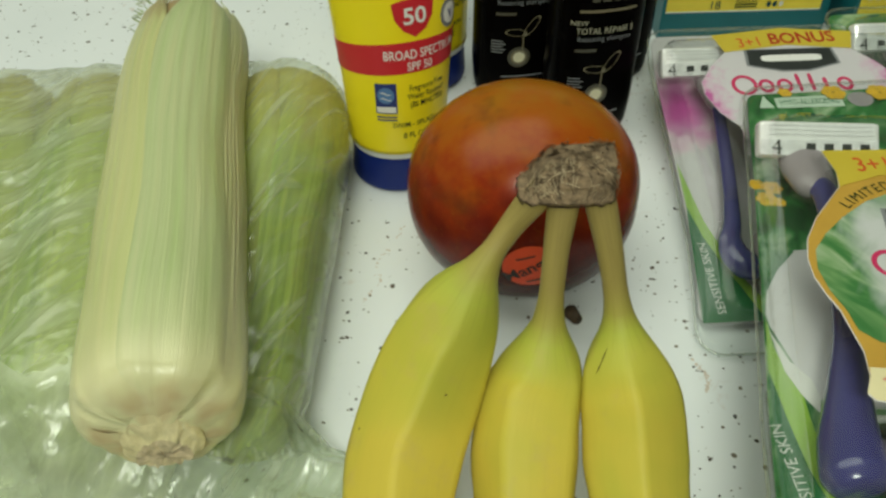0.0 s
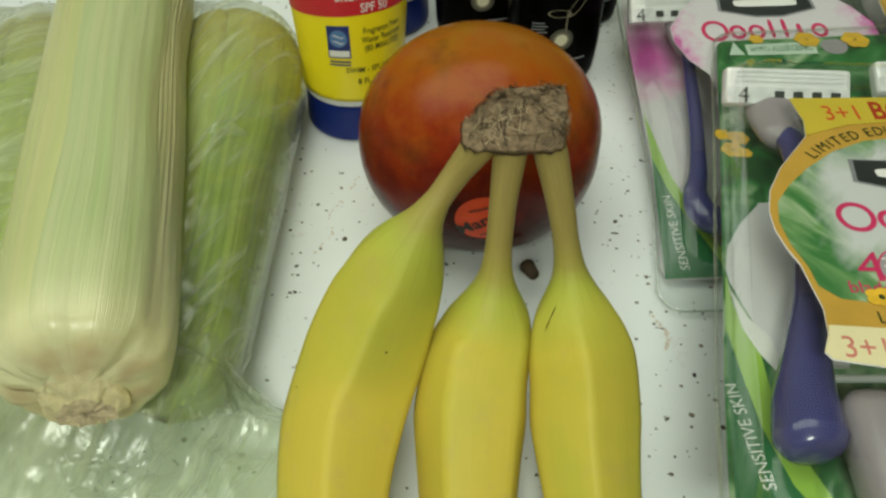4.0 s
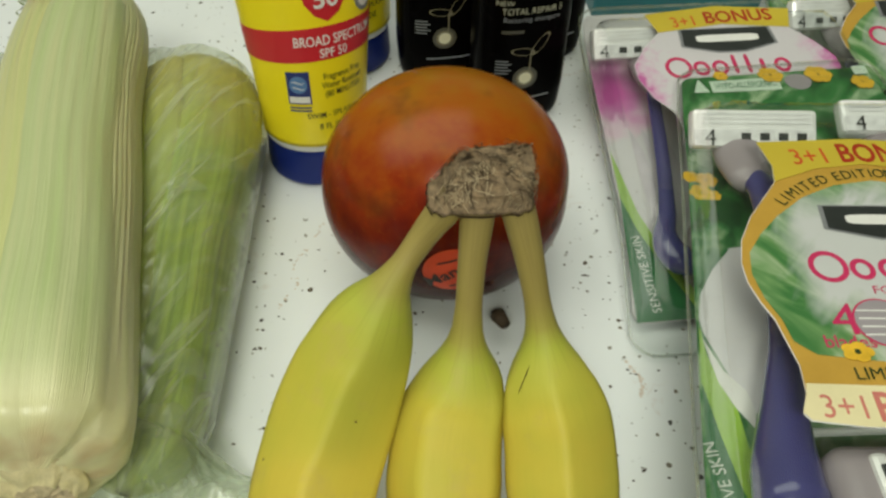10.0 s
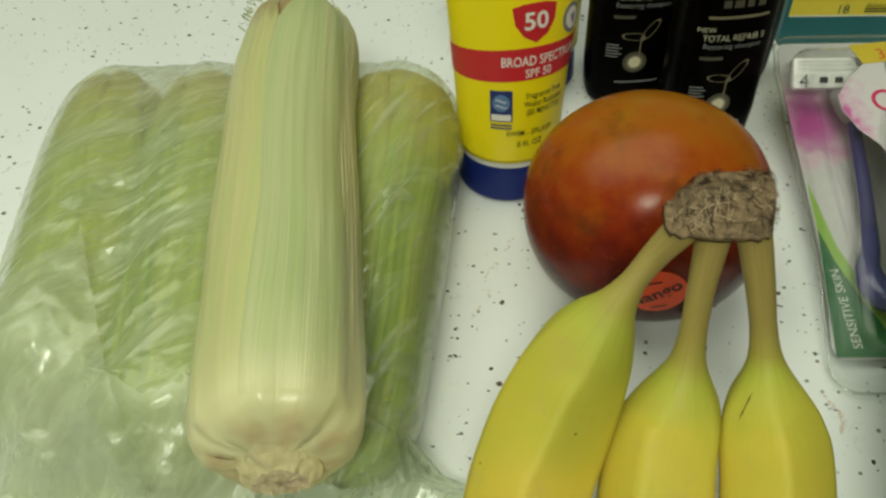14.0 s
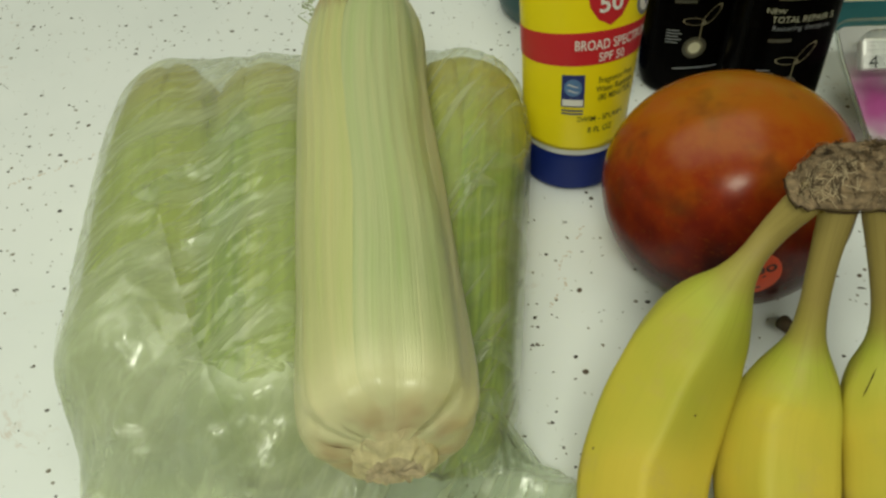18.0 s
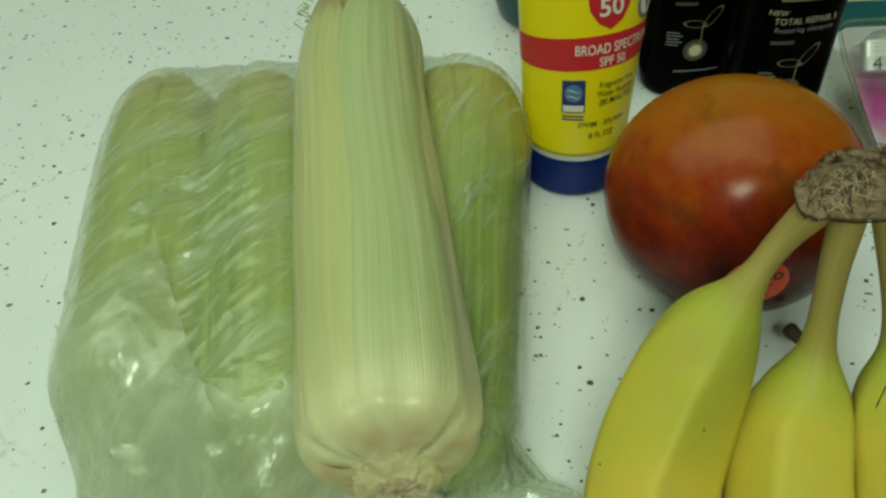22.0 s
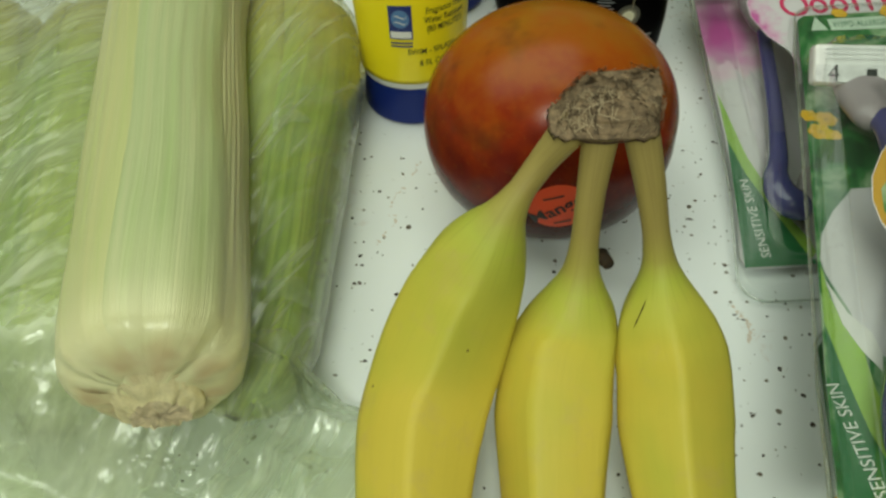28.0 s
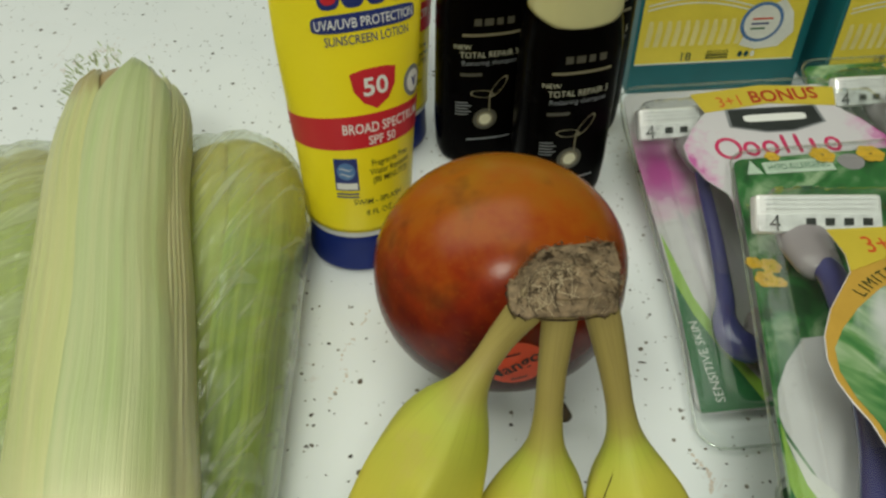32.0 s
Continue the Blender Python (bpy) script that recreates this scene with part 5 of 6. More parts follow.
# ---- boxes at the back ----
def carton(m, w, d, h, label):
    box = root("carton", m, label, "box", "cartons at the back")
    part("card_body", box_bm(w, d, h, 0.0015, (0, 0, h / 2)), TEAL, box, smooth=False)
    level = lambda q: (lambda x, z: Vector((x, -d / 2 - 0.0003 * q, z)))
    patch("yellow_panel", rect(-w / 2 + 0.002, 0.0228, w / 2 - 0.007, h - 0.012), level(1), BOX_YELLOW, box, "yellow printed panel")
    patch("panel_edge", rect(-w / 2 + 0.002, 0.0218, w / 2 - 0.007, 0.0228), level(1), BOX_PALE, box)
    for i in range(12):
        x = -w / 2 + 0.006 + i * 0.0060
        o = [(x, 0.0350), (x + 0.0034, 0.0350), (x + 0.0046, 0.0460), (x + 0.0036, 0.0530), (x + 0.0012, 0.0530), (x + 0.0008, 0.0440)]
        patch("printed_stripe", o, level(2), BOX_CREAM, box)
    for k in range(2):
        arc = [(-w * 0.46 + w * 0.62 * q / 12, 0.0545 + 0.003 * k + 0.010 * math.sin(math.pi * (q + 3) / 16)) for q in range(13)]
        patch("printed_arc", arc + [(x, y + 0.0010) for x, y in reversed(arc)], level(2), BOX_PALE, box, rings=1)
    swirl = [(w * 0.10, 0.034), (w * 0.20, 0.0305), (w * 0.33, 0.0320), (w * 0.40, 0.0420), (w * 0.37, 0.056), (w * 0.30, 0.066), (w * 0.22, 0.060), (w * 0.14, 0.050)]
    patch("white_swirl", swirl, level(3), BOX_PALE, box, "white printed swirl")
    patch("round_seal", oval(w * 0.20, 0.0500, 0.0140, 0.0140), level(4), plain_blue, box)
    patch("round_seal_middle", oval(w * 0.20, 0.0500, 0.0118, 0.0118), level(5), BOX_PALE, box)
    for k in range(3):
        patch("seal_bar", rect(w * 0.20 - 0.0070, 0.0520 - 0.0034 * k, w * 0.20 + 0.0065 - 0.002 * k, 0.0532 - 0.0034 * k), level(6), (STICKER_RED, NAVY, GREEN_PRINT)[k], box)
    writing("18", 0.0085, level(4), TEAL_DARK, box, (-w * 0.20, 0.0275), 1.0)
    writing("REGULAR", 0.0034, level(4), GREEN_DARK, box, (-w * 0.015, 0.0300), 1.0)
    for i in range(2):
        patch("text_bar", rect(-w * 0.08, 0.0252 + 0.0019 * i, w * 0.05, 0.0263 + 0.0019 * i), level(4), GREEN_DARK, box)
    for k in range(3):
        patch("drop_mark", oval(w * 0.12 + 0.0042 * k, 0.0275, 0.0016, 0.0022, 14), level(4), TEAL_DARK if k < 2 else BOX_PALE, box, rings=1)
    return box


GREEN_DARK = plain("olive_print", (0.028, 0.055, 0.015), 0.4, bump=0)
carton(pose(0.206, 0.579, 0, 0, 0, 3), 0.116, 0.05, 0.11, "teal and yellow printed cardboard box standing on the counter")
carton(pose(0.332, 0.572, 0, 0, 0, 4), 0.116, 0.05, 0.11, "teal and yellow printed cardboard box beside another")

jar = root("bottle", pose(-0.034, 0.580, 0), "dark teal rounded plastic bottle behind the sunscreen", "bottle")


def jar_wall(u, v):
    r = 0.034 * lerp_table([(0.0, 0.78), (0.06, 0.92), (0.15, 1.0), (0.8, 1.0), (0.92, 0.85), (1.0, 0.4)], u)
    return Vector((r * math.cos(2 * math.pi * v), r * math.sin(2 * math.pi * v), 0.09 * u))


sheet("body", jar_wall, 30, 48, TEAL_DARK, jar, closed=True, cap=True)


# ---- razor packs ----
HALF_L = [(0.0, 0.086), (0.056, 0.080), (0.12, 0.069), (0.228, 0.051), (0.283, 0.044)]
HALF_R = [(0.0, 0.088), (0.056, 0.084), (0.12, 0.077), (0.228, 0.064), (0.283, 0.058)]


PINK_L = [(0.0, 0.0785), (0.02, 0.0775), (0.0586, 0.0715), (0.10, 0.0690), (0.19, 0.0655), (0.228, 0.0620)]
PINK_R = [(0.0, 0.0860), (0.056, 0.0820), (0.12, 0.0760), (0.228, 0.0660)]


def pack_outline(h, green, n=12, r=0.012, inset=0.0, foot=0.0):
    """The card's outline, anticlockwise, wider at the foot and rounded at the corners."""
    wl = lambda y: lerp_table(HALF_L if green else PINK_L, y) - inset
    wr = lambda y: lerp_table(HALF_R if green else PINK_R, y) - inset
    out, top = [], h - inset
    for x, y, a in ((wr(foot), foot, -90), (wr(top), top, 0), (-wl(top), top, 90), (-wl(foot), foot, 180)):
        cx, cy = x - math.copysign(r, x), y + (r if y < 0.1 else -r)
        for i in range(n):
            q = radians(a + 90 * i / (n - 1))
            out.append((cx + r * math.cos(q), cy + r * math.sin(q)))
        if a == -90:
            out += [(wr(foot + (top - foot) * k / 8), foot + (top - foot) * k / 8) for k in range(1, 8)]
        if a == 90:
            out += [(-wl(top - (top - foot) * k / 8), top - (top - foot) * k / 8) for k in range(1, 8)]
    return out


def both(side):
    """An outline from its left half, given from the top down."""
    return side + [(-x, y) for x, y in reversed(side) if abs(x) > 1e-6]


GREEN_PLATE = both([(0.0, 0.1925), (-0.0390, 0.1900), (-0.0365, 0.1760), (-0.0380, 0.1665), (-0.0450, 0.1570), (-0.0520, 0.1475), (-0.0585, 0.1350), (-0.0612, 0.1240), (-0.0612, 0.1150), (-0.0590, 0.1060), (-0.0562, 0.0985), (-0.0550, 0.0900), (-0.0535, 0.0800), (-0.0545, 0.0700), (-0.0575, 0.0625), (-0.0557, 0.0598), (-0.0400, 0.0575), (0.0, 0.0560)])
GREEN_FIELD = both([(0.0, 0.1680), (-0.0160, 0.1650), (-0.0300, 0.1580), (-0.0420, 0.1480), (-0.0511, 0.1381), (-0.0572, 0.1290), (-0.0590, 0.1190), (-0.0575, 0.1080), (-0.0540, 0.0980), (-0.0528, 0.0895), (-0.0467, 0.0842), (-0.0225, 0.0812), (0.0, 0.0805)])
GREEN_TAB = both([(0.0, 0.1930), (-0.0392, 0.1903), (-0.0367, 0.1760), (-0.0380, 0.1668), (-0.0200, 0.1745), (0.0, 0.1775)])
GREEN_FOOT = both([(0.0, 0.0718), (-0.0300, 0.0722), (-0.0538, 0.0730), (-0.0548, 0.0690), (-0.0577, 0.0625), (-0.0558, 0.0596), (-0.0400, 0.0573), (0.0, 0.0558)])
PINK_PLATE = both([(0.0, 0.1872), (-0.0398, 0.1829), (-0.0356, 0.1693), (-0.0457, 0.1586), (-0.0535, 0.1468), (-0.0537, 0.1371), (-0.0489, 0.1243), (-0.0410, 0.1150), (-0.0390, 0.1050), (-0.0420, 0.0950), (0.0, 0.0930)])
PINK_TAB = both([(0.0, 0.1875), (-0.0400, 0.1831), (-0.0358, 0.1692), (0.0, 0.1735)])


def razor_pack(m, kind, label, deep=0.033):
    green = kind == "green"
    PACK_H = 0.283 if green else 0.222
    body = 0.240 if green else 0.203
    leafy = kind != "pink"
    pack = root("razor_pack", m, label, "razor pack", "razor packs")
    slant = lambda x, y: 0.13 * (x + 0.03) * smooth01(0.252, 0.275, y)
    o = pack_outline(PACK_H, green)
    ci = pack_outline(PACK_H, green, inset=0.0025, foot=0.014 if green else 0.017, r=0.006)
    n = len(ci)
    verts = [(x, y + slant(x, y), z) for z in (0.0004, 0.0014) for x, y in ci]
    faces = [tuple(range(n))[::-1], tuple(n + j for j in range(n))] + [(j, (j + 1) % n, n + (j + 1) % n, n + j) for j in range(n)]
    mesh_part("card", verts, faces, CARD_GREEN if leafy else CARD_PINK, pack, "printed cardboard backing", smooth=False)

    # clear shell: flange, wall and front
    def shell(u, v):
        q = v * len(o)
        i = int(q) % len(o)
        f = q - int(q)
        a, b = o[i], o[(i + 1) % len(o)]
        p = Vector((a[0] + (b[0] - a[0]) * f, a[1] + (b[1] - a[1]) * f))
        c = Vector((0, body * 0.5))
        grow, h = spline([(1.012, 0.0010), (1.005, 0.0032), (0.965, 0.0034), (0.945, deep * 0.45), (0.935, deep * 0.86), (0.90, deep * 0.98), (0.6, deep), (0.3, deep), (0.0, deep)], u)
        s = c + (p - c) * grow
        if s.y > body - 0.024:
            h = min(h, 0.0034 + max(h - 0.0034, 0) * (1 - smooth01(body - 0.022, body, s.y)))
        return Vector((s.x, s.y + slant(s.x, s.y), h))

    sheet("blister", shell, 60, 176, BLISTER, pack, "clear plastic blister shell", closed=True)

    # moulded bead along the flange
    def bead(name, grow, height, thick):
        mid = Vector((0, body * 0.5))
        line = [mid + (Vector(p) - mid) * grow for p in o]

        def fn(u, v):
            i = round(v * len(line)) % len(line)
            p, a, b = line[i], line[i - 1], line[(i + 1) % len(line)]
            out = Vector((b.y - a.y, a.x - b.x)).normalized()
            q = 2 * math.pi * u
            z = height if p.y < body - 0.024 else 0.0034 + (height - 0.0034) * (1 - smooth01(body - 0.022, body, p.y))
            return Vector((p.x + out.x * thick * math.cos(q), p.y + out.y * thick * math.cos(q) + slant(p.x, p.y), z + thick * math.sin(q)))

        v, f, uv = grid_data(fn, 6, len(line), closed=True)
        mesh_part(name, v, f, BLISTER_EDGE, pack, "clear moulded plastic edge", uv)

    bead("flange_bead", 1.008, 0.0024, 0.0007)

    at = lambda h: (lambda x, y: Vector((x, y + slant(x, y), 0.0014 + (h - 0.0014) * 0.35)))
    cx = 0.004 if green else 0.001
    front = lambda h: (lambda x, y: Vector((x + cx, y, deep + 0.0003 + 0.30 * h)))
    edge = lambda y: -lerp_table(HALF_L if green else PINK_L, y) + 0.0032
    if green:
        # hang tab
        patch("tab_strip", rect(-0.0275, 0.2675, 0.0078, 0.2765), at(0.0019), MINT, pack)
        writing("HYPO-ALLERGENIC", 0.0062, at(0.0023), GREEN_PRINT, pack, (-0.0098, 0.2720), 0.58)
        patch("leaf_mark", [(-0.0368, 0.2680), (-0.0288, 0.2680), (-0.0328, 0.2790)], at(0.0019), MINT, pack, rings=1)
        patch("small_mark", rect(0.0480, 0.2745, 0.0555, 0.2815), at(0.0019), MINT, pack)
        patch("hang_hole", oval(0.0174, 0.2725, 0.0068, 0.0056), at(0.0019), GREY_PLASTIC, pack, "hang hole showing grey behind")
        for x, y, s in ((0.0045, 0.2780, 1.0), (0.0290, 0.2760, 1.1), (0.0495, 0.2690, 0.9), (-0.0210, 0.2800, 0.6), (-0.0450, 0.2030, 0.75), (-0.0490, 0.1950, 0.8), (-0.0515, 0.2050, 0.6), (-0.0440, 0.1930, 0.5), (0.0520, 0.1500, 1.0)):
            verts, faces = [], []
            for k in range(6):
                a = 2 * math.pi * k / 6
                base = len(verts)
                verts += [(x + s * (0.0036 * math.cos(a) + 0.0030 * math.cos(a + q)), y + s * (0.0036 * math.sin(a) + 0.0030 * math.sin(a + q)) + slant(x, y), 0.0020 + 0.00005 * k) for q in np.linspace(0, 2 * math.pi, 10, endpoint=False)]
                faces.append(tuple(range(base, base + 10)))
            mesh_part("flower", verts, faces, FLOWER, pack, "small yellow printed flower")
            patch("flower_eye", oval(x, y, 0.0013 * s, 0.0013 * s, 10), at(0.0026), BLACK, pack, rings=1)
        grey = [(-0.0456, 0.1620), (-0.0550, 0.1500), (-0.0615, 0.1380), (-0.0648, 0.1250), (-0.0645, 0.1185), (-0.0593, 0.0985), (-0.0585, 0.0880), (-0.0500, 0.0800), (-0.0300, 0.0800), (-0.0200, 0.1200), (-0.0250, 0.1650)]
        patch("grey_field", grey, at(0.0018), CARD_GREY, pack, "plain grey printed area", rings=1)
        patch("leaf_vein", [(-0.0456, 0.1626), (-0.0550, 0.1508), (-0.0622, 0.1380), (-0.0615, 0.1376), (-0.0545, 0.1498), (-0.0450, 0.1612)], at(0.0020), GREEN_PRINT, pack, rings=1)
        lime = [(edge(0.122), 0.122), (-0.0652, 0.1190), (-0.0655, 0.1070), (-0.0625, 0.0935), (-0.0598, 0.0860), (-0.0596, 0.0700), (-0.0560, 0.0480), (-0.0480, 0.0280), (-0.0400, 0.0180), (-0.0500, 0.0180), (-0.0600, 0.0340), (-0.0655, 0.0540), (-0.0680, 0.0740), (edge(0.096), 0.0960)]
        patch("lime_stripe", lime, at(0.0020), LIME_PRINT, pack, "lime printed stripe", rings=1)
        wedge = [(edge(0.096), 0.0960), (-0.0680, 0.0740), (-0.0655, 0.0540), (-0.0600, 0.0340), (-0.0500, 0.0180), (edge(0.018), 0.0180)]
        patch("green_wedge", wedge, at(0.0022), GREEN_PRINT, pack, "green printed corner", rings=1)
        # white print, enlarged so that it also paints the shell's glare
        patch("white_flash", [(-0.0655, 0.1160), (-0.0610, 0.1010), (-0.0548, 0.0925), (-0.0538, 0.0840), (-0.0556, 0.0770), (-0.0602, 0.0850), (-0.0640, 0.0960)], at(0.0024), WHITE_PRINT, pack, rings=1)
        writing("SENSITIVE SKIN", 0.0062, at(0.0026), WHITE_PRINT, pack, (-0.0705, 0.0520), 0.95, radians(98))
    else:
        stripe = [(edge(0.118), 0.1180), (edge(0.108) + 0.002, 0.1070), (-0.0596, 0.0781), (-0.0534, 0.0572), (-0.0473, 0.0409), (-0.0390, 0.0250), (-0.0440, 0.0200), (-0.0491, 0.0333), (-0.0560, 0.0500), (-0.0623, 0.0676), (edge(0.088), 0.0880)]
        patch("lime_stripe", stripe, at(0.0020), LIME_PRINT, pack, "lime printed stripe", rings=1)
        wedge = [(edge(0.088), 0.0880), (-0.0623, 0.0676), (-0.0560, 0.0500), (-0.0491, 0.0333), (-0.0440, 0.0200), (0.060, 0.0200), (0.060, 0.0172), (edge(0.02), 0.0172)]
        patch("green_wedge", wedge, at(0.0022), GREEN_PRINT, pack, "green printed corner", rings=1)
        for sx in (-0.052, -0.036, -0.045):
            def petal(u, v, sx=sx):
                w = 0.0065 * math.sin(math.pi * u) ** 0.8
                return Vector((sx - 0.006 * u + w * (v - 0.5) + 0.006 * math.sin(2 * u), 0.070 + 0.062 * u, 0.0018 + abs(sx) * 0.006))
            sheet("petal", petal, 16, 3, petal_grey, pack, "pale mauve printed petal")
        writing("SENSITIVE SKIN", 0.0062, at(0.0026), WHITE_PRINT, pack, (-0.0640, 0.0430), 1.02, radians(91))

    # razors under the shell
    def razor_handle(pts, flip, fat):
        def fn(u, v):
            x, y, z = spline(pts, u)
            x2, y2, _ = spline(pts, min(u + 0.02, 1))
            x1, y1, _ = spline(pts, max(u - 0.02, 0))
            d = Vector((y1 - y2, x2 - x1)).normalized()
            r = fat * lerp_table([(0.0, 0.0050), (0.08, 0.0062), (0.3, 0.0054), (0.50, 0.0060), (0.64, 0.0078), (0.78, 0.0108), (0.90, 0.0118), (0.965, 0.0088), (1.0, 0.0030)], u)
            a = 2 * math.pi * v
            return Vector((x * flip + d.x * flip * r * math.cos(a), y + d.y * r * math.cos(a), z + 0.85 * r * math.sin(a)))
        hd = sheet("razor_handle", fn, 60, 28, PURPLE, pack, "curved purple razor handle", closed=True, cap=True)

        def grip(u, v):
            p = fn(0.30 + 0.22 * u, 0.14 + 0.22 * v)
            return p + Vector((0, 0, 0.0004))
        sheet("grip", grip, 40, 8, PURPLE_DARK, hd, "darker rubber grip")

    def cartridge(x, y, w, low):
        tilt = pose(x, y, 0.0205, 42 if not low else 24, 0, 0)

        def piece(name, size, at_place, bevel, mat, parent, note=""):
            bm = box_bm(*size, bevel, at_place)
            bm.transform(tilt)
            return part(name, bm, mat, parent, note, smooth=False)

        head = piece("cartridge", (w, 0.0165, 0.0080), (0, 0, 0), 0.0020, GLARE_SILVER, pack, "silver razor cartridge")
        for k in range(3):
            piece("blade", (w * 0.86, 0.0008, 0.0006), (0, 0.0062 - 0.0020 * k, 0.0041), 0.0, LIGHT_GREY, head)
        piece("guard", (w * 0.97, 0.0072, 0.0006), (0, -0.0040, 0.0040), 0.0002, LIGHT_GREY, head, "light grey guard strip")
        for k in range(4):
            piece("guard_slot", (0.0042, 0.0032, 0.0008), (-0.004 + 0.0080 * k, -0.0036, 0.0043), 0.0003, BADGE, head)
        writing("4", 0.0100, lambda a, b: tilt @ Vector((a, b, 0.0049)), BADGE, head, (-w * 0.36, -0.0040), 1.0)

        nx = x - 0.004 if green else x + 0.010

        def neck(u, v):
            a = 2 * math.pi * v
            px, py, pz = spline([(nx, y - 0.003, 0.013), (nx - 0.002, y - 0.012, 0.0140), (nx - 0.002, y - 0.022, 0.0150), (nx - 0.001, y - 0.031, 0.015)], u)
            r = (1.0 if green else 0.72) * lerp_table([(0.0, 0.0125), (0.4, 0.0110), (0.8, 0.0095), (0.93, 0.0075), (1.0, 0.0040)], u)
            return Vector((px + r * math.cos(a), py, pz + 0.62 * r * math.sin(a)))
        sheet("neck", neck, 24, 24, NECK, pack, "mauve grey cartridge neck", closed=True, cap=True)

    if green:
        path_l = [(-0.0320, 0.1900, 0.016), (-0.0300, 0.1800, 0.016), (-0.0325, 0.1550, 0.015), (-0.0365, 0.1280, 0.0140), (-0.0420, 0.1020, 0.0135), (-0.0485, 0.0800, 0.0135), (-0.0540, 0.0600, 0.0135), (-0.0560, 0.0460, 0.0135), (-0.0555, 0.0370, 0.0135)]
        razor_handle(path_l, 1, 1.0)
        razor_handle([(x - 0.008, y, z) for x, y, z in path_l], -1, 1.0)
        cartridge(-0.0270, 0.2150, 0.054, False)
        cartridge(0.0400, 0.2230, 0.054, True)
    else:
        path_l = [(-0.0360, 0.1660, 0.016), (-0.0375, 0.1520, 0.015), (-0.0395, 0.1370, 0.0135), (-0.0443, 0.1010, 0.0135), (-0.0500, 0.0700, 0.0135), (-0.0545, 0.0560, 0.0135), (-0.0530, 0.0450, 0.0135), (-0.0430, 0.0360, 0.0135)]
        razor_handle(path_l, 1, 0.64)
        razor_handle(path_l, -1, 0.64)
        cartridge(-0.0465, 0.1760, 0.040, False)
        cartridge(0.0300, 0.1600, 0.040, False)
    tray = part("spare_cartridge_tray", box_bm(0.070, 0.046, 0.020, 0.008, (-0.010, 0.038, 0.0125), 4), NECK, pack, "mauve grey plastic spare cartridge tray")
    for x in (-0.030, -0.010, 0.010):
        slot = part("tray_slot", box_bm(0.0058, 0.034, 0.004, 0.0018, (x, 0.038, 0.0222)), GLARE_SILVER, tray, smooth=False)
        part("tray_slit", box_bm(0.0018, 0.026, 0.001, 0.0, (x, 0.037, 0.0246)), BADGE, tray, smooth=False)

    # front label: waisted plate with yellow ends
    plate = GREEN_PLATE if green else PINK_PLATE
    patch("label_plate", plate, front(0.0006), LABEL_GOLD if leafy else pink_field, pack, "raised printed label", rings=1)
    rim_v, rim_f = [], []
    for x, y in plate:
        rim_v += [front(0.0007)(x, y), front(-0.0002)(x * 1.004, y + (0.0003 if y > 0.12 else -0.0003))]
    for k in range(len(plate)):
        a, c = 2 * k, 2 * ((k + 1) % len(plate))
        rim_f.append((a, a + 1, c + 1, c))
    mesh_part("label_rim", rim_v, rim_f, CARD_GREY, pack, "pale cut edge of the label")
    if leafy:
        field = GREEN_FIELD if green else [(x * 0.90, y * 0.86 + 0.0300) for x, y in GREEN_FIELD]
        patch("label_field", field, front(0.0010), leafy_field, pack, "white field fringed with printed leaves", rings=1)
    patch("bonus_tab", GREEN_TAB if green else PINK_TAB, front(0.0016), LABEL_YELLOW, pack, "yellow bonus tab", rings=1)
    ty = 0.1845 if green else 0.1792
    writing("3+1", 0.0130 if green else 0.0105, front(0.0020), ORANGE_RED, pack, (-0.0200, ty - 0.0025), 0.80 if green else 0.90, 0.08, bold=0.005)
    writing("BONUS", 0.0155 if green else 0.0120, front(0.0020), RUST_RED, pack, (0.0100, ty), 0.72 if green else 0.95, 0.02, bold=0.022)
    if green:
        word = "LIMITED EDITION"
        wide = [0.5 if ch in "I " else 1.35 if ch == "M" else 1.0 for ch in word]
        for i, ch in enumerate(word):
            a = radians(136 - 54 * (sum(wide[:i]) + wide[i] / 2) / sum(wide))
            if ch != " ":
                writing(ch, 0.0070, front(0.0020), GREEN_DARK, pack, (0.002 + 0.0588 * math.cos(a), 0.1133 + 0.0588 * math.sin(a)), 0.85, a - math.pi / 2)
        patch("foot_tab", GREEN_FOOT, front(0.0016), GLARE_YELLOW, pack, "yellow foot tab painted pale with glare", rings=1)
        writing("3+1", 0.0120, front(0.0020), ROSE_PRINT, pack, (-0.0440, 0.0645), 0.85, -0.03)
        writing("BONUS", 0.0150, front(0.0020), ROSE_PRINT, pack, (-0.0140, 0.0640), 0.85, -0.03, bold=0.022)
        writing("LIMITED EDITION", 0.0068, front(0.0020), GREEN_DARK, pack, (-0.0120, 0.0768), 0.95)
    by, bs = (0.1465, 1.0) if green else (0.1635, 0.97)
    badge = [(-0.0240 * bs, by + 0.0066), (0.0240 * bs, by + 0.0066), (0.0252 * bs, by - 0.0050), (0.0070, by - 0.0098), (-0.0070, by - 0.0098), (-0.0252 * bs, by - 0.0050)]
    patch("badge", [(x * 1.07, (y - by) * 1.10 + by) for x, y in badge], front(0.0015), GREY_PRINT, pack, "grey badge border", rings=1)
    patch("badge_face", badge, front(0.0018), BADGE, pack, "dark printed badge", rings=1)
    patch("badge_mark", oval(0.0, by - 0.0004, 0.0175 * bs, 0.0026, 30, 5), front(0.0021), WHITE_PRINT, pack, "pale printed bar", rings=1)

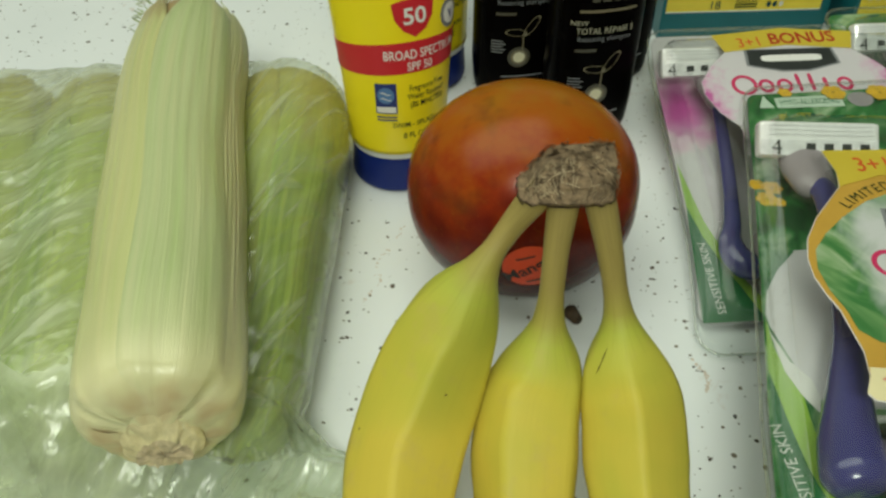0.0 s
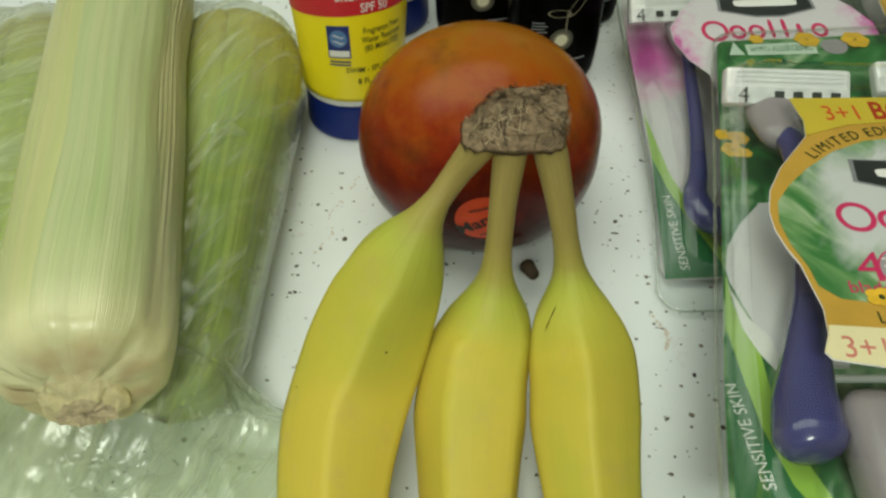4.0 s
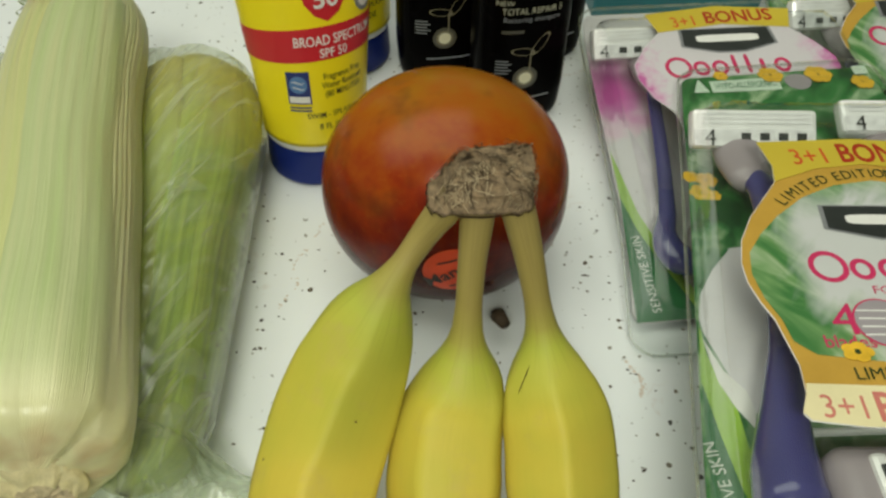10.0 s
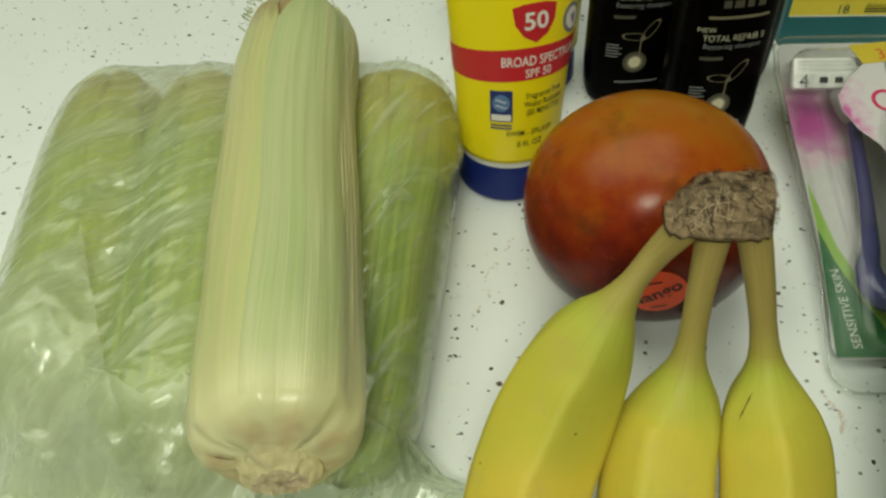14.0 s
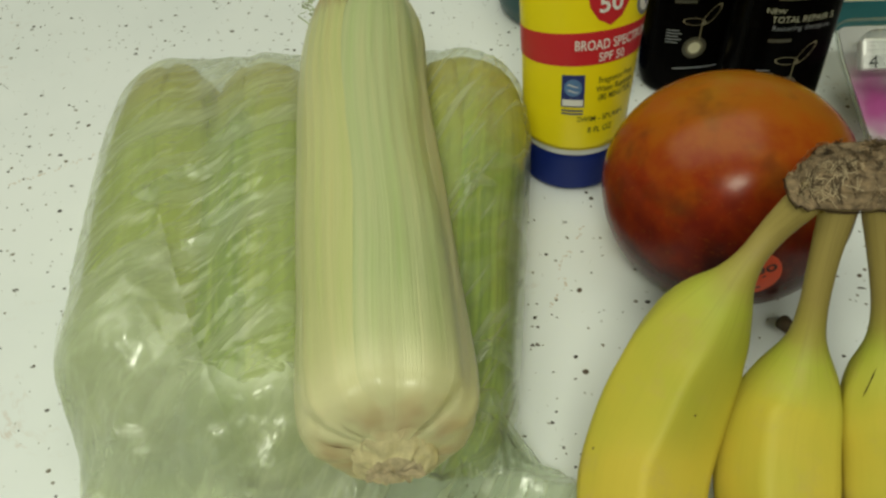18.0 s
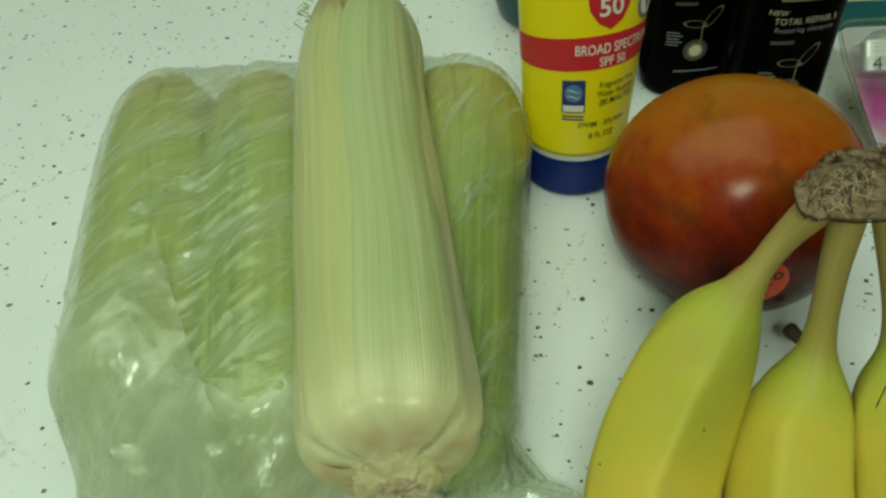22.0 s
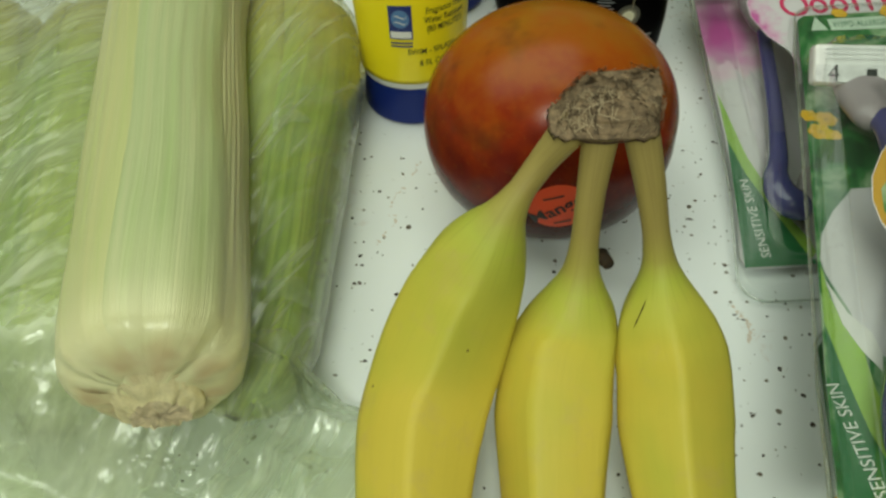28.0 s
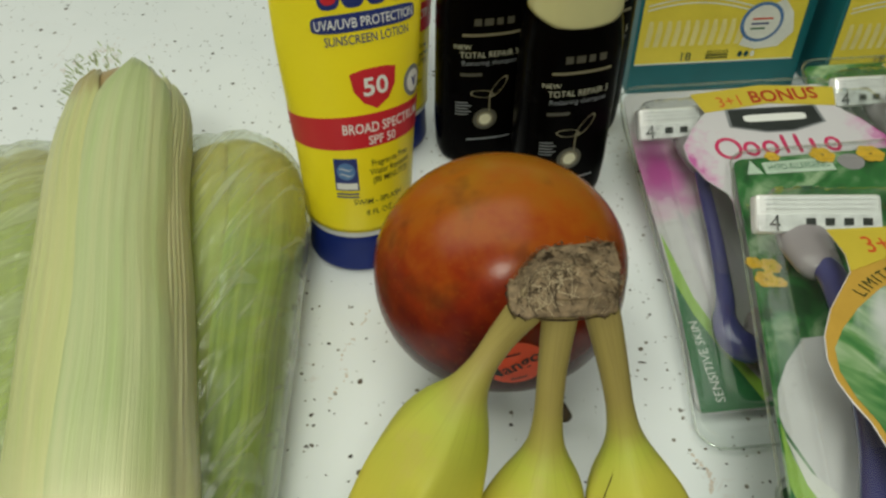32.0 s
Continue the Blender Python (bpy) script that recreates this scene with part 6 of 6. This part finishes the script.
    def stroke(pts, w, mat, h=0.0016):
        def fn(u, v):
            x, y = spline(pts, u)
            x2, y2 = spline(pts, min(u + 0.02, 1))
            x1, y1 = spline(pts, max(u - 0.02, 0))
            d = Vector((y1 - y2, x2 - x1)).normalized()
            return front(h)(x + d.x * w * (v - 0.5), y + d.y * w * (v - 0.5))
        sheet("name_stroke", fn, 40, 1, mat, pack)

    # crimson printed shapes
    qy = 0.1225 if green else 0.1435
    stroke([(-0.0312 + 0.0060 * math.cos(a), qy + 0.0064 * math.sin(a)) for a in np.linspace(0, 2 * math.pi, 17)], 0.0020, PINK_PRINT)
    for x in (-0.0195, -0.0095, 0.0235):
        stroke([(x + 0.0034 * math.cos(a), qy - 0.0012 + 0.0040 * math.sin(a)) for a in np.linspace(0, 2 * math.pi, 17)], 0.0020, PINK_PRINT)
    for x, w, y0, y1 in ((-0.0015, 0.0022, -0.0058, 0.0072), (0.0055, 0.0022, -0.0058, 0.0072), (0.0130, 0.0024, -0.0058, 0.0036)):
        patch("name_block", oval(x, qy + (y0 + y1) / 2, w / 2, (y1 - y0) / 2, 20, 4), front(0.0017), PINK_PRINT, pack, rings=1)
    if green:
        writing("FOR WOMEN", 0.0050, front(0.0017), PINK_PRINT, pack, (-0.0020, 0.1118), 1.15)
        writing("4", 0.0190, front(0.0017), PINK_PRINT, pack, (-0.0330, 0.0990), 1.05)
        writing("blades", 0.0072, front(0.0017), PINK_PRINT, pack, (-0.0345, 0.0895), 0.95, bold=0.006)
        patch("blade_disc_rim", oval(-0.0203, 0.0974, 0.0104, 0.0104), front(0.0015), PINK_PRINT, pack)
        patch("blade_disc", oval(-0.0203, 0.0974, 0.0097, 0.0097), front(0.0019), GREY_PLASTIC, pack)
        for k in range(4):
            patch("blade_stripe", rect(-0.0285, 0.0918 + 0.0034 * k, -0.0122, 0.0925 + 0.0034 * k, 3), front(0.0023), WHITE_PRINT, pack)
        for x, y in ((-0.0335, 0.0852), (0.0300, 0.0940)):
            for k in range(5):
                a = 2 * math.pi * k / 5
                patch("flower_print", oval(x + 0.0030 * math.cos(a), y + 0.0022 * math.sin(a), 0.0026, 0.0020, 12), front(0.0021 + 0.00004 * k), FLOWER, pack, rings=1)
            patch("flower_eye", oval(x, y, 0.0011, 0.0011, 10), front(0.0025), GREEN_DARK, pack, rings=1)
    return pack


def leafy_field_material():
    """White in the middle, printed leaves towards the edge."""
    m, t, p = nodes_of("leafy_label_field")
    at = coords(t)
    sep = t.nodes.new("ShaderNodeSeparateXYZ")
    t.links.new(at, sep.inputs[0])
    dx = calc(t, "MULTIPLY", calc(t, "ADD", sep.outputs[0], -0.006), 1 / 0.056)
    dy = calc(t, "MULTIPLY", calc(t, "ADD", sep.outputs[1], -0.124), 1 / 0.046)
    d = calc(t, "SQRT", calc(t, "ADD", calc(t, "MULTIPLY", dx, dx), calc(t, "MULTIPLY", dy, dy)))
    f1 = noise_of(t, coords(t, "Object", (1, 0.35, 1), (0, 0, 0.7)), 75, 3, 0.5, 0.8)
    f2 = noise_of(t, coords(t, "Object", (1, 0.3, 1), (0, 0, -0.8)), 120, 3, 0.5, 0.8)
    k = calc(t, "ADD", d, calc(t, "MULTIPLY_ADD", f1, 0.9, -0.45))
    c = ramp(t, f2, [(0.36, (0.05, 0.18, 0.05)), (0.50, (0.15, 0.30, 0.11)), (0.64, (0.40, 0.50, 0.32))])
    c = mix(t, ramp(t, k, [(0.62, (0, 0, 0)), (0.98, (1, 1, 1))]), (0.56, 0.58, 0.57), c)
    t.links.new(c, p.inputs["Base Color"])
    p.inputs["Roughness"].default_value = 0.32
    return m


leafy_field = leafy_field_material()
# guard grey lightened too, with the same glare in its colour
LIGHT_GREY = plain("light_grey_plastic", (0.80, 0.80, 0.80), 0.34, vary=0.2, scale=300, bump=0.1)
NECK = plain("mauve_grey_plastic", (0.33, 0.285, 0.305), 0.28, vary=0.12, scale=30, bump=0.05)
RUST_RED = plain("rust_red_print", (0.40, 0.035, 0.012), 0.4, bump=0)
# yellow label stock whitened: the lamp's glare is put into its colour
GLARE_YELLOW = plain("glare_pale_yellow", (0.90, 0.81, 0.48), 0.20, vary=0.08, scale=25, bump=0.08, metal=0.1, coat=0.5)
ROSE_PRINT = plain("rose_print", (0.62, 0.20, 0.16), 0.4, bump=0)
petal_grey = plain("petal_grey_print", (0.60, 0.56, 0.60), 0.4, vary=0.2, scale=40, bump=0)
def pink_label_material():
    m, t, p = nodes_of("pink_tinged_label")
    at = coords(t)
    sep = t.nodes.new("ShaderNodeSeparateXYZ")
    t.links.new(at, sep.inputs[0])
    k = calc(t, "ADD", calc(t, "MULTIPLY", calc(t, "ABSOLUTE", sep.outputs[0]), 17.5), calc(t, "MULTIPLY_ADD", noise_of(t, at, 130, 4, 0.65), 0.9, -0.45))
    c = ramp(t, k, [(0.66, (0.60, 0.58, 0.60)), (0.86, (0.60, 0.38, 0.52)), (1.02, (0.50, 0.12, 0.34))])
    t.links.new(c, p.inputs["Base Color"])
    p.inputs["Roughness"].default_value = 0.35
    return m


pink_field = pink_label_material()

razor_pack(pose(0.1990, 0.2730, 0.0012, 10.5, 0, 3.5), "pink", "pink and grey blister pack of razors leaning low on the counter")
razor_pack(pose(0.1880, -0.0300, 0.0, 0, 0, 0), "green", "green floral blister pack of razors at the bottom of a stack")
razor_pack(pose(0.1900, -0.0280, 0.0350, 0, 0, 0), "green", "green floral blister pack of razors within a stack")
razor_pack(pose(0.1870, 0.1130, 0.0610, 0, 0, -2.5), "green", "green floral blister pack of razors on top of the others")
razor_pack(pose(0.3160, 0.3000, 0.0012, 10.5, 0, 3.5), "leafy", "green floral blister pack of razors lying beside a pink one")

# ---- flecks ----
rng = random.Random(5)
verts, faces = [], []
FLECKS = ((-0.0478, 0.2814, 0.0030), (0.106, 0.3200, 0.0026), (0.1180, 0.2912, 0.0018), (0.118, 0.261, 0.0024), (0.114, 0.214, 0.0028), (-0.301, 0.309, 0.0026), (-0.274, 0.263, 0.0022),
          (-0.267, 0.273, 0.0020), (-0.340, 0.423, 0.0024), (-0.351, 0.474, 0.0024), (-0.301, 0.388, 0.0022), (-0.299, 0.412, 0.0018), (-0.227, 0.571, 0.0030), (-0.292, 0.572, 0.0024), (-0.206, 0.528, 0.0022))
for x, y, r in FLECKS:
    for k in range(5):
        cx, cy, s = x + rng.uniform(-0.7, 0.7) * r, y + rng.uniform(-0.30, 0.30) * r, r * rng.uniform(0.18, 0.50)
        base = len(verts)
        verts += [(cx + s * rng.uniform(0.5, 1.1) * math.cos(a), cy + 0.6 * s * rng.uniform(0.5, 1.1) * math.sin(a), 0.90012 + 0.00003 * k) for a in np.linspace(0, 2 * math.pi, 9, endpoint=False)]
        faces.append(tuple(range(base, base + 9)))
tagged(mesh_part("fleck", verts, faces, FLECK, counter, "larger brown flecks in the laminate", smooth=False), kind="stuff")

# faint rusty squiggles in the laminate's print
verts, faces = [], []
for line in (((-0.022, 0.360), (-0.028, 0.345), (-0.035, 0.331), (-0.033, 0.318), (-0.040, 0.305)), ((-0.345, 0.385), (-0.325, 0.396), (-0.305, 0.410), (-0.292, 0.421)), ((0.116, 0.268), (0.121, 0.258), (0.119, 0.250))):
    for k in range(46):
        x, y = spline(line, (k + rng.random()) / 46)
        if noise.noise(Vector((x, y, 0)) * 160) < -0.12:
            continue
        cx, cy, s = x + rng.gauss(0, 0.0007), y + rng.gauss(0, 0.0007), rng.uniform(0.0003, 0.0008)
        base = len(verts)
        verts += [(cx + s * rng.uniform(0.5, 1.3) * math.cos(a), cy + s * rng.uniform(0.5, 1.3) * math.sin(a), 0.90008 + 0.0000008 * k) for a in np.linspace(0, 2 * math.pi, 7, endpoint=False)]
        faces.append(tuple(range(base, base + 7)))
tagged(mesh_part("printed_vein", verts, faces, RUSTY, counter, "faint rusty squiggles in the laminate", smooth=False), kind="stuff")
